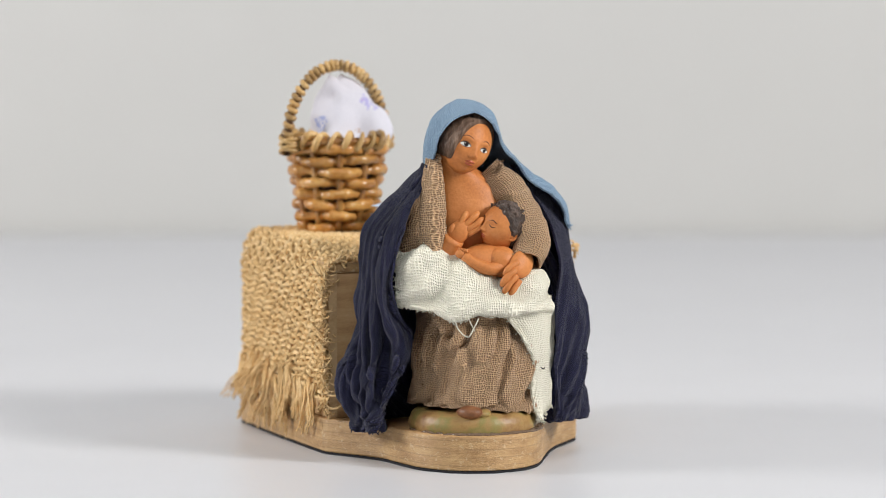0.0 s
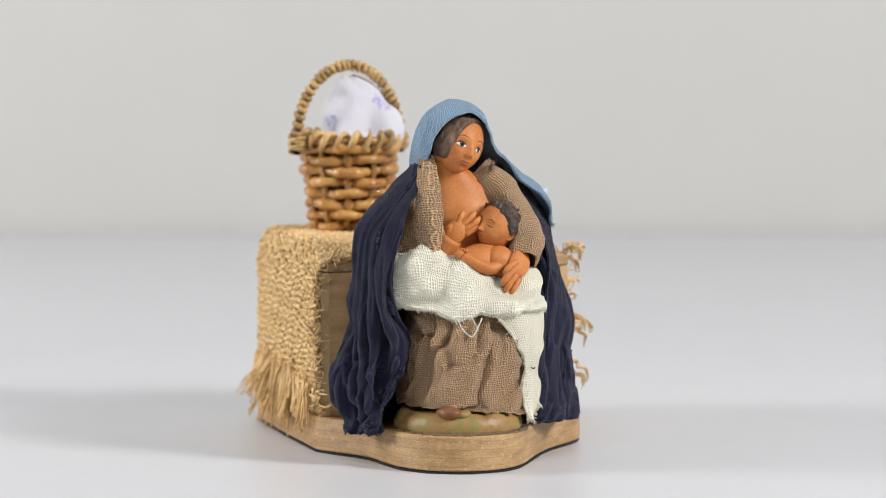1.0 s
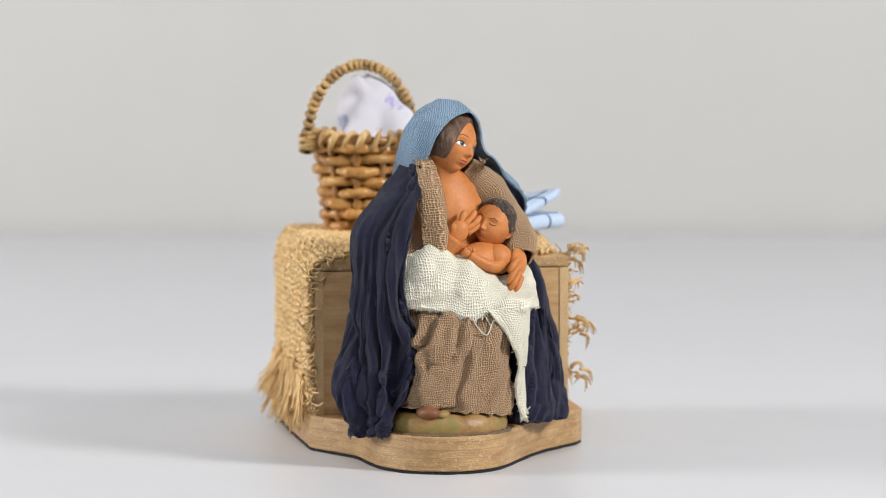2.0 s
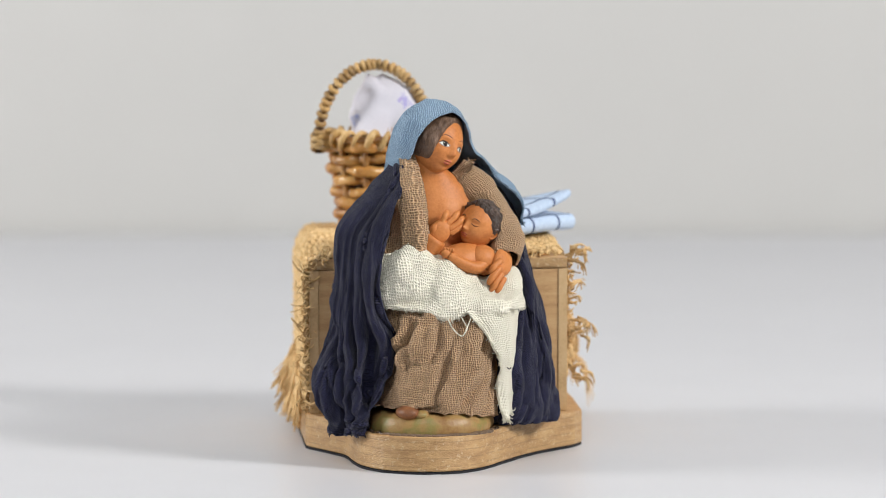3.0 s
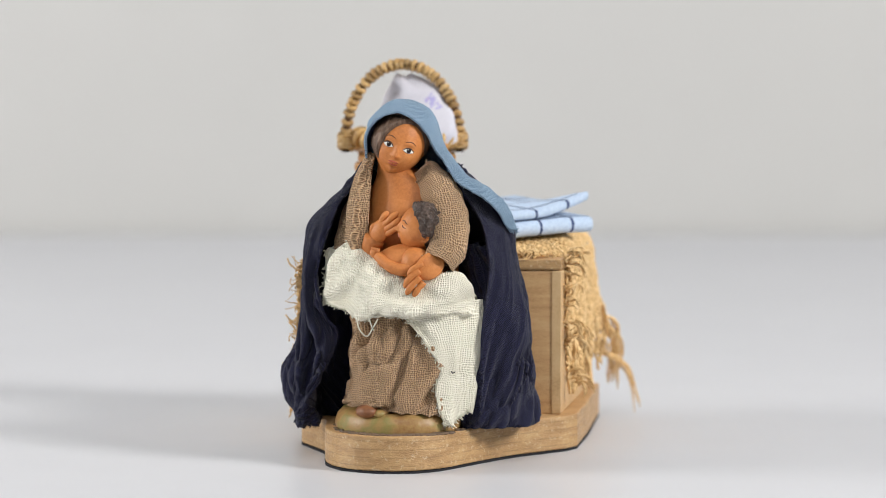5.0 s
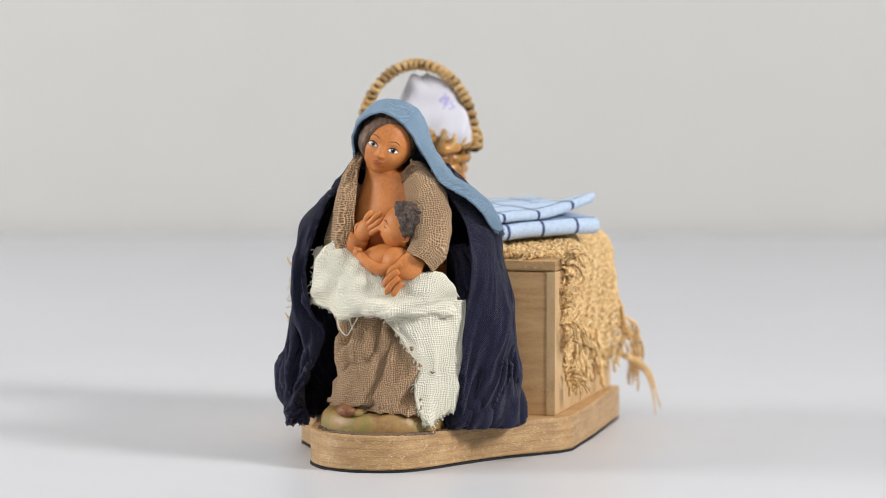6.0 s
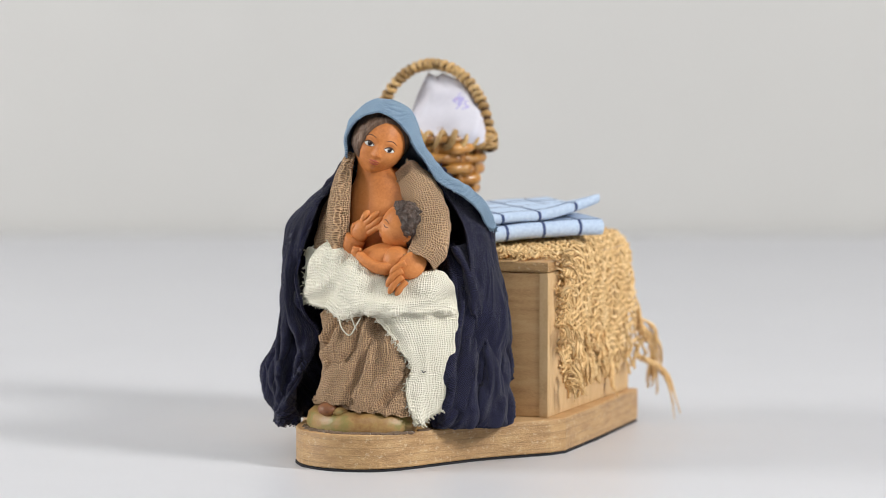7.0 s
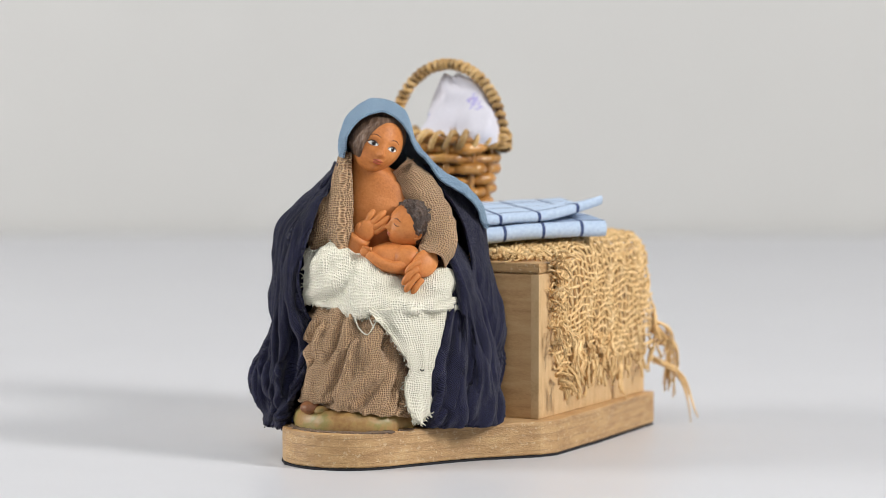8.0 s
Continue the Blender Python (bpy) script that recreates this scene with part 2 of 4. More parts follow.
def slab(outline, z0, z1, mat, edge=0.0006, top=None, layers=1):
    """A board cut to an outline, with eased edges."""
    bm = bmesh.new()
    low = [bm.verts.new((x, y, z0)) for x, y in outline]
    f = bm.faces.new(low)
    bmesh.ops.recalc_face_normals(bm, faces=bm.faces)
    ret = bmesh.ops.extrude_face_region(bm, geom=[f])
    bmesh.ops.translate(bm, verts=[v for v in ret["geom"] if isinstance(v, bmesh.types.BMVert)], vec=(0, 0, z1 - z0))
    bmesh.ops.recalc_face_normals(bm, faces=bm.faces)
    if edge:
        es = [e for e in bm.edges if abs(e.verts[0].co.z - e.verts[1].co.z) < 1e-7]
        bmesh.ops.bevel(bm, geom=es, offset=edge, segments=2, affect="EDGES", profile=0.5)
    me = bpy.data.meshes.new("board")
    bm.to_mesh(me)
    bm.free()
    me.materials.append(mat)
    if top:
        me.materials.append(top)
        for p in me.polygons:
            p.material_index = 1 if p.normal.z > 0.9 else 0
    return me


# ---------- setting ----------
def box(name, lo, hi, mat, label, category, edge=0.0):
    (x0, y0, z0), (x1, y1, z1) = lo, hi
    me = slab([(x0, y0), (x1, y0), (x1, y1), (x0, y1)], z0, z1, mat, edge)
    return tagged(part(name, me), label, category, kind="structure")


def setting():
    box("table", (-1.25, -0.80, -0.035), (1.25, 0.77, 0.0), M_TABLE, "smooth white tabletop under the turning group", "table", 0.003)
    box("backdrop", (-2.3, 0.775, -0.75), (2.3, 0.795, 2.4), M_WALL, "plain light grey paper backdrop behind the table", "backdrop")
    box("floor", (-2.3, -2.5, -0.80), (2.3, 0.795, -0.75), M_ROOM, "plain grey studio floor below the table", "floor")
    box("wall_left", (-2.4, -2.5, -0.75), (-2.3, 0.795, 2.4), M_ROOM, "plain grey painted studio wall", "wall")
    box("wall_right", (2.3, -2.5, -0.75), (2.4, 0.795, 2.4), M_ROOM, "plain grey painted studio wall", "wall")
    box("wall_rear", (-2.4, -2.6, -0.75), (2.4, -2.5, 2.4), M_ROOM, "plain grey painted studio wall", "wall")
    box("ceiling", (-2.4, -2.6, 2.4), (2.4, 0.795, 2.5), M_ROOM, "plain grey painted studio ceiling", "ceiling")


setting()


# ---------- base board ----------
def base_outline():
    left = [(-0.0375, 0.066), (-0.0388, 0.03), (-0.0392, -0.0075)]
    front = [(-0.0385, -0.0098), (-0.0310, -0.0235), (-0.0285, -0.0300), (-0.0275, -0.0400), (-0.0255, -0.0500), (-0.0205, -0.0582),
             (-0.0130, -0.0630), (-0.0040, -0.0640), (0.0040, -0.0612), (0.0105, -0.0550), (0.0165, -0.0455), (0.0225, -0.0360),
             (0.0290, -0.0275), (0.0370, -0.0195), (0.0425, -0.0142)]
    right = [(0.0455, -0.0085), (0.0470, 0.02), (0.0480, 0.0655)]
    pts = [tuple(p) for p in spline(front, 48)]
    return left + pts + right


def base_board():
    ob = tagged(part("base_board", slab(base_outline(), 0.0007, 0.0108, M_PLY, 0.0005, M_WOOD)),
                "rounded plywood base board under the figurine", "base")
    trimmed = [(x * k, y * k) for k, (x, y) in ((1.002 + 0.010 * noise.noise(Vector((x * 300, y * 300, 0))), p) for p in base_outline() for x, y in (p,))]
    part("felt", slab(trimmed, 0.0, 0.0006, M_FELT, 0), ob, "black felt underside")
    return ob


# ---------- wooden chest ----------
FL, FR, RR, RL = (-0.0380, -0.0100), (0.0405, -0.0110), (0.0455, 0.0630), (-0.0365, 0.0615)
CHEST_Z = (0.0108, 0.0578)


def quad_board(a, b, t):
    """Plan of a board from a to b, t thick to its left."""
    d = Vector((b[0] - a[0], b[1] - a[1])).normalized()
    n = Vector((-d.y, d.x)) * t
    return [a, b, (b[0] + n.x, b[1] + n.y), (a[0] + n.x, a[1] + n.y)]


def chest():
    z0, z1 = CHEST_Z
    ob = tagged(new("chest"), "plain plywood chest standing on the base board", "chest")
    t, lid = 0.0026, 0.0034
    part("side_panel", slab(quad_board(FR, RR, t), z0, z1 - lid, M_WOOD_UP, 0.0003), ob)
    part("side_panel", slab(quad_board(RL, FL, t), z0, z1 - lid, M_WOOD_UP, 0.0003), ob)
    part("front_panel", slab(quad_board((FL[0] + t + 0.0001, FL[1] + 0.0005), (FR[0] - t + 0.0001, FR[1] + 0.0005), t), z0, z1 - lid, M_WOOD, 0.0003), ob)
    part("back_panel", slab(quad_board((RR[0] - t - 0.0006, RR[1]), (RL[0] + t + 0.0003, RL[1]), t), z0, z1 - lid, M_WOOD, 0.0003), ob)
    part("top_panel", slab([FL, FR, RR, RL], z1 - lid + 0.0002, z1, M_PLY, 0.0004, M_WOOD), ob, "top panel with layered plywood edge")
    return ob


# ---------- burlap cloth over the chest ----------
def wrap_path(y, s, lift):
    """A point on the drape over the chest at depth y and length s from its left hem."""
    q = (y - FL[1]) / (RL[1] - FL[1])
    xl = FL[0] + (RL[0] - FL[0]) * q
    xr = FR[0] + (RR[0] - FR[0]) * q
    zt, r = CHEST_Z[1] + lift, 0.0065
    xl, xr = xl - lift, xr + lift
    h = zt - 0.0125 - r
    arc = r * math.pi / 2
    top = xr - xl - 2 * r
    if s < h:
        return Vector((xl, y, 0.0125 + s)), Vector((-1, 0, 0))
    s -= h
    if s < arc:
        a = s / r
        return Vector((xl + r - r * math.cos(a), y, zt - r + r * math.sin(a))), Vector((-math.cos(a), 0, math.sin(a)))
    s -= arc
    if s < top:
        return Vector((xl + r + s, y, zt)), Vector((0, 0, 1))
    s -= top
    if s < arc:
        a = s / r
        return Vector((xr - r + r * math.sin(a), y, zt - r + r * math.cos(a))), Vector((math.sin(a), 0, math.cos(a)))
    s -= arc
    return Vector((xr, y, zt - r - s)), Vector((1, 0, 0))


def burlap():
    rnd = random.Random(4)
    ob = tagged(new("burlap_cloth"), "coarse tan burlap cloth with frayed ends draped over the chest", "cloth")
    pitch = 0.0021
    y0, y1 = -0.0065, 0.0635
    ny = int((y1 - y0) / pitch)
    nx = 82

    def last(w):
        """Yarn count at which the right hem lies, a little above the board."""
        q = w * pitch / (y1 - y0)
        return (0.0408 + 0.0071 + (0.0705 + 0.0075 * q) + 0.0071 + 0.0450 - 0.008 * q) / pitch

    def at(u, w, lift):
        s, y = u * pitch, y0 + w * pitch
        base = Vector((u * 0.11, w * 0.11, 3.7))
        s += 0.0012 * noise.noise(base)
        y += 0.0012 * noise.noise(base + Vector((9, 4, 1)))
        y -= 0.0040 * max(0, 1 - u / 45) * max(0, 1 - w / 14)
        loose = min(1, max(0, (u - 52) / 8))
        s += loose * (0.0030 * noise.noise(Vector((u * 0.17, w * 0.22, 5))) + 0.0004 * noise.noise(Vector((u * 0.6, w * 0.7, 2))))
        y += loose * (0.0030 * noise.noise(Vector((u * 0.16, w * 0.20, 11))) + 0.0004 * noise.noise(Vector((u * 0.7, w * 0.6, 6))))
        sag = 0.0009 * noise.noise(Vector((u * 0.06, w * 0.08, 8)))
        p, n = wrap_path(y, max(s, 0), 0.0014)
        p = p + n * (lift * (1 - 0.72 * loose) + max(sag, -0.0004) - 0.0006 * loose)
        p.x += 0.0045 * loose * max(0, (y - 0.043) / 0.02) ** 1.5 * max(0, (0.052 - p.z) / 0.03)
        hump = min(1, max(0, (y + 0.004) / 0.03))
        p.z += 0.0031 * hump * (3 - 2 * hump) * hump * max(0, n.z)
        return p

    s = Shape()
    for w in range(ny + 1):
        u0 = rnd.uniform(0, 3)
        ragged = 9 * abs(noise.noise(Vector((w * 0.35, 1.3, 0)))) + (5 if w < 4 else 0)
        u1 = last(w) - ragged
        if w < 3:
            u1 = min(u1, 56 + w - rnd.uniform(0, 3))
        us = np.arange(u0, u1, 0.34)
        path = [at(u, w + 0.18 * math.sin(u * 1.7 + w), 0.00062 * math.cos(math.pi * (u + w))) for u in us]
        s.tube(path, [0.00064 * (1 + 0.35 * noise.noise(Vector((u * 0.5, w * 1.7, 0)))) * (1 - 0.26 * min(1, max(0, (u - 52) / 6))) for u in us], M_JUTE, 5)
    part("warp_yarn", s, ob)
    ob.children[0]["kind"] = "stuff"
    s = Shape()
    for u in range(2, nx):
        w0, w1 = -rnd.uniform(0, 0.9), ny + rnd.uniform(0, 0.7)
        if u > 56:
            w0 += 2.2 + 2.2 * noise.noise(Vector((u * 0.35, 4, 4))) + rnd.uniform(0, 1.2)
        ws = np.arange(w0, w1, 0.34)
        ws = np.array([w for w in ws if u < last(w) - 4 - 5 * abs(noise.noise(Vector((w * 0.35, 1.3, 0))))])
        if len(ws) < 8:
            continue
        path = [at(u + 0.2 * math.sin(w * 1.3 + u), w, -0.00062 * math.cos(math.pi * (u + w))) for w in ws]
        s.tube(path, [(0.00062 if u < 54 else 0.00042) * (1 + 0.35 * noise.noise(Vector((w * 0.5, u * 1.9, 5)))) for w in ws], M_JUTE, 5)
    tagged(part("weft_yarn", s, ob), kind="stuff")
    # frayed hems: loose yarns that hang and curl
    for side in (-1, 1):
        for k in range(52 if side < 0 else 20):
            w = rnd.uniform(0 if side < 0 else 2.5, ny)
            y = y0 + w * pitch
            u = rnd.uniform(2, 6) if side < 0 else last(w) - rnd.uniform(3, 11)
            if side < 0 and y < 0.01:
                u = rnd.uniform(2, 5)
            p = at(u, w, 0.0006)
            ln = rnd.uniform(0.009, 0.016) if side < 0 else rnd.uniform(0.004, 0.010)
            out = (rnd.uniform(0.0, 0.22) if y < 0.04 else rnd.uniform(0.1, 0.75)) if side < 0 else rnd.uniform(0.0, 0.35)
            lean = rnd.uniform(-0.4, 0.4)
            path = []
            for q in np.linspace(0, 1, 9):
                d = ln * q
                z = max(p.z - d * (1 - 0.3 * out * q), 0.0012)
                path.append((p.x + side * (0.0005 + out * d * 0.9), y + lean * d + (0.0007 if side < 0 else 0.0012) * math.sin(5 * q + k), z + 0.0006 * math.sin(4 * q + k)))
            part("fringe_strand", _strand(path, rnd), ob)
    # bunch of yarns that springs away at the rear corner
    for k in range(7):
        a = rnd.uniform(0, 1)
        p = Vector((0.0475, 0.0630, 0.036 - 0.014 * a))
        end = Vector((0.0475 + rnd.uniform(0.003, 0.009), 0.0655 + rnd.uniform(0, 0.003), rnd.uniform(0.010, 0.022)))
        if k == 0:
            end = Vector((0.0602, 0.0690, 0.0035))
        mid = (p + end) / 2 + Vector((0.003, 0.001, 0.003))
        part("fringe_strand", _strand(spline([p, mid, end], 12), rnd), ob)
    # tufts along the front edge
    s = Shape()
    for k in range(620):
        u = rnd.uniform(0, nx - 10)
        w = rnd.uniform(-0.6, 0.6) if u < 56 else rnd.uniform(1.4, 3.6)
        p = at(u, w, 0.0004)
        d = Vector((rnd.uniform(-1, 1), rnd.uniform(-1.4, 0.3), rnd.uniform(-1, 1))).normalized() * rnd.uniform(0.0012, 0.0055)
        e = Vector((rnd.uniform(-1, 1), rnd.uniform(-1, 0.3), rnd.uniform(-1, 0.5))) * 0.0012
        s.tube(spline([p, p + d * 0.5 + e, p + d], 6), rnd.choice((0.00012, 0.00018, 0.0003)), M_JUTE, 4)
    tagged(part("frayed_edge", s, ob), kind="stuff")
    # loose tangle at the upper front corner
    for cx, cz, n in ((0.0425, 0.0575, 8), (0.0430, 0.047, 3), (0.0435, 0.036, 7), (0.0435, 0.022, 6)):
        for k in range(n):
            p = Vector((cx + rnd.uniform(-0.001, 0.002), -0.004 + rnd.uniform(-0.003, 0.003), cz + rnd.uniform(-0.003, 0.003)))
            q = p + Vector((rnd.uniform(0.0, 0.0060), rnd.uniform(-0.004, 0.004), rnd.uniform(-0.006, 0.001)))
            part("fringe_strand", _strand(spline([p, (p + q) / 2 + Vector((0.001, -0.001, 0.0015)), q], 8), rnd, 0.6), ob)
    return ob


def _strand(path, rnd, k=1.0):
    """A frayed yarn: fine fibres that part towards the tip."""
    s = Shape()
    path = np.array([tuple(p) for p in path])
    n = len(path)
    for i in range(7):
        off = np.array([rnd.gauss(0, 1) for _ in range(3)])
        ph = rnd.uniform(0, 6)
        end = n - rnd.choice((0, 0, 1, 2))
        pts = [path[j] + off * k * (0.00030 + 0.0007 * (j / n) ** 2) + 0.00018 * np.array([math.sin(j + ph), math.cos(1.3 * j + ph), 0]) for j in range(end)]
        pts = [(p[0], p[1], max(p[2], 0.0004)) for p in pts]
        s.tube(pts, [k * 0.00030 * (1 - 0.4 * (j / n) ** 2) for j in range(end)], M_JUTE, 4)
    return s


# ---------- wicker basket ----------
BX, BY, BZ0, BZ1 = -0.0132, 0.0437, 0.0630, 0.0915


def basket_r(z):
    q = (z - BZ0) / (BZ1 - BZ0)
    return 0.0100 + 0.0045 * q ** 0.85


def basket():
    ob = tagged(new("wicker_basket"), "small honey-brown wicker basket with arched handle on the chest", "basket")
    n = 10
    s = Shape()
    # dark sheet and disc behind the weave, added as the shade in its gaps
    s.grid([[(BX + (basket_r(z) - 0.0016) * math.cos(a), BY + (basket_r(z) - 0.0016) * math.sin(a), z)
             for a in np.linspace(0, 2 * math.pi, 40)] for z in np.linspace(BZ0, BZ1 - 0.001, 5)], M_CANE_SHADE, 0.0004)
    s.grid([[(BX + r * math.cos(a), BY + r * math.sin(a), BZ0 + 0.0004) for a in np.linspace(0, 2 * math.pi, 40)] for r in (0.0001, 0.0096)], M_CANE_SHADE, 0.0004)
    part("lining", s, ob, "dark sheet standing in for shade between the weavers")
    for k in range(n):
        a = 2 * math.pi * k / n
        s = Shape()
        zs = np.linspace(BZ0, BZ1, 14)
        s.tube([(BX + basket_r(z) * math.cos(a), BY + basket_r(z) * math.sin(a), z) for z in zs], 0.0011, M_WICKER, 8)
        part("stake", s, ob)
    rows = 8
    for r in range(rows):
        z = BZ0 + 0.0014 + (BZ1 - BZ0 - 0.0040) * r / (rows - 1)
        s = Shape()
        path = []
        for a in np.linspace(0, 2 * math.pi, 145):
            w = math.cos(n / 2 * a + math.pi * r)
            rr = basket_r(z) + 0.0011 * max(-1, min(1, 1.5 * w)) + 0.0002 * math.sin(7 * a + r)
            path.append((BX + rr * math.cos(a), BY + rr * math.sin(a), z + 0.0004 * math.sin(3 * a + 2 * r)))
        s.tube(path, [0.00150 + 0.00020 * math.sin(0.21 * i + r) + 0.00012 * math.sin(0.9 * i + 3 * r) for i in range(145)], M_WICKER, 8, flat=1.12)
        part("weaver", s, ob)
    # rim: slanting wraps round a hoop
    s = Shape()
    rr = basket_r(BZ1) + 0.0003
    s.tube([(BX + rr * math.cos(a), BY + rr * math.sin(a), BZ1) for a in np.linspace(0, 2 * math.pi, 60)], 0.0013, M_WICKER, 8)
    part("rim_hoop", s, ob)
    m = 22
    for k in range(m):
        a0 = 2 * math.pi * k / m
        s = Shape()
        path = []
        for q in np.linspace(-0.15, 1.05, 12):
            b = -0.5 * math.pi + 1.15 * math.pi * q * 1.4
            a = a0 + 0.34 * (q - 0.5)
            ro = rr + 0.0019 * math.cos(b)
            path.append((BX + ro * math.cos(a), BY + ro * math.sin(a), BZ1 + 0.0024 * math.sin(b)))
        s.tube(path, [0.00085 + 0.00025 * math.sin(k * 2.3 + 0.4 * i) for i in range(12)], M_WRAP, 6, flat=1.2)
        part("rim_wrap", s, ob)
    # handle: hoop with tight wraps
    turn = math.radians(9)
    ux, uy = math.cos(turn), math.sin(turn)
    hc = (BX - 0.0004, BY - 0.0012)

    def arch(q):
        a = math.pi * (1 - q)
        x = 0.0182 * math.copysign(abs(math.cos(a)), math.cos(a))
        return Vector((hc[0] + x * ux, hc[1] + x * uy, 0.0905 + 0.0244 * math.sin(a)))

    s = Shape()
    qs = np.linspace(0.0, 1.0, 60)
    pts = [arch(q) for q in qs]
    # the core's dark colour stands for shade between the wraps
    s.tube([(hc[0] - 0.0182 * ux, hc[1] - 0.0182 * uy, 0.0870)] + pts + [(hc[0] + 0.0182 * ux, hc[1] + 0.0182 * uy, 0.0870)], 0.00125, M_CANE_SHADE, 8)
    handle = part("handle", s, ob, "arched cane handle core, darkened as shade between its wraps")
    for k in range(31):
        q = (k + 0.5 + 0.12 * math.sin(5 * k)) / 31
        p, t = arch(q), (arch(min(q + 0.01, 1)) - arch(max(q - 0.01, 0))).normalized()
        side = Vector((-uy, ux, 0))
        up = t.cross(side).normalized()
        s = Shape()
        ring = [p + (side * math.cos(b) + up * math.sin(b)) * 0.00112 + t * (0.00060 * math.cos(b) + 0.00012 * math.sin(7 * k)) for b in np.linspace(0, 2 * math.pi, 15)]
        s.tube(ring, [0.00094 + 0.00008 * math.sin(k * 1.7 + j) for j in range(15)], M_WRAP, 6)
        part("handle_wrap", s, handle)
    # lashings that tie the handle's feet to the rim
    for e in (-1, 1):
        for k in range(4):
            s = Shape()
            c = Vector((hc[0] + e * 0.0172 * ux, hc[1] + e * 0.0172 * uy, 0.0905 + 0.0011 * (k - 1.5)))
            tilt = 0.5 * (1 if k % 2 else -1)
            ring = [c + Vector((ux, uy, 0)) * 0.0031 * math.cos(b) + Vector((-uy, ux, 0)) * 0.0026 * math.sin(b) + Vector((0, 0, 1)) * 0.0026 * tilt * math.sin(b)
                    for b in np.linspace(0, 2 * math.pi, 17)]
            s.tube(ring, 0.00075, M_WRAP, 6)
            part("lashing", s, ob)
    return ob


def napkin_material():
    """White cotton printed with loose violet and blue flowers."""
    m, nt, b = material("flowered_cotton", 0.9, 0, 0.1)
    v = coords(nt)
    n = noise_node(nt, v, 2200, 3)
    colour = ramp(nt, n, [(0.3, (0.60, 0.59, 0.66)), (0.7, (0.66, 0.65, 0.71))])
    for centre, size, tint in (((-0.0040, 0.037, 0.1048), 0.0042, (0.36, 0.33, 0.66)), ((-0.0065, 0.037, 0.1062), 0.0030, (0.52, 0.36, 0.58)),
                               ((-0.0215, 0.038, 0.0965), 0.0034, (0.27, 0.33, 0.62)), ((0.0005, 0.047, 0.1000), 0.0036, (0.36, 0.33, 0.66)),
                               ((-0.0100, 0.034, 0.0945), 0.0013, (0.50, 0.36, 0.28)), ((-0.0130, 0.049, 0.1030), 0.0036, (0.36, 0.33, 0.66))):
        d = nt.nodes.new("ShaderNodeVectorMath")
        d.operation = "DISTANCE"
        link(nt, v, d.inputs[0])
        d.inputs[1].default_value = (centre[0] + 0.0010, centre[1] + 0.0022, centre[2])
        edge = math_node(nt, "ADD", d.outputs["Value"], math_node(nt, "MULTIPLY", noise_node(nt, v, 420, 4), size * 1.3))
        k = math_node(nt, "LESS_THAN", edge, size * 1.5)
        k = math_node(nt, "MULTIPLY", k, math_node(nt, "GREATER_THAN", noise_node(nt, v, 900, 3), 0.46))
        colour = mix(nt, math_node(nt, "MULTIPLY", k, 0.75), colour, tint)
    link(nt, colour, b.inputs["Base Color"])
    bump(nt, b, n, 0.4, 0.0001)
    return m


M_NAPKIN = napkin_material()


# ---------- napkin in the basket ----------
def napkin():
    s = Shape()
    rnd = random.Random(2)
    rows = []
    spec = [(0.0895, 0.0128, 0.0125, 0.0030, 0.0), (0.0940, 0.0118, 0.0100, 0.0046, 0), (0.0985, 0.0112, 0.0070, 0.0050, 0.0),
            (0.1035, 0.0092, 0.0048, 0.0036, 0.001), (0.1080, 0.0062, 0.0026, 0.0016, 0.001), (0.1106, 0.0028, 0.0010, 0.0000, 0.001)]
    for z, rx, ry, ox, oy in spec:
        ring = []
        for a in np.linspace(0, 2 * math.pi, 24, endpoint=False):
            f = 1 + 0.10 * math.sin(3 * a + z * 300) + 0.08 * math.sin(5 * a - z * 200)
            c, d = math.cos(a), math.sin(a)
            k = (abs(c) ** 3 + abs(d) ** 3) ** (-1 / 3)
            ring.append((BX + ox + rx * c * k * f, BY + oy + ry * d * k * f, z + 0.0012 * math.sin(2 * a + 1)))
        rows.append(ring)
    g = np.array([spline([r[j] for r in rows], 26) for j in range(24)]).transpose(1, 0, 2)
    g = np.array([spline(r, 64, True) for r in g])
    g += np.array([[[0.0009 * fuzz(p, 160, 1), 0.0009 * fuzz(p, 160, 2), 0.0006 * fuzz(p, 190, 3)] for p in r] for r in g])
    g = np.concatenate([g, g[:, :1]], axis=1)
    s.grid(g, M_NAPKIN)
    top = g[-1].mean(axis=0)
    s.grid([g[-1], np.array([top] * g.shape[1])], M_NAPKIN)
    return tagged(part("napkin", s), "white cotton napkin with violet flowers bunched in the basket", "napkin")


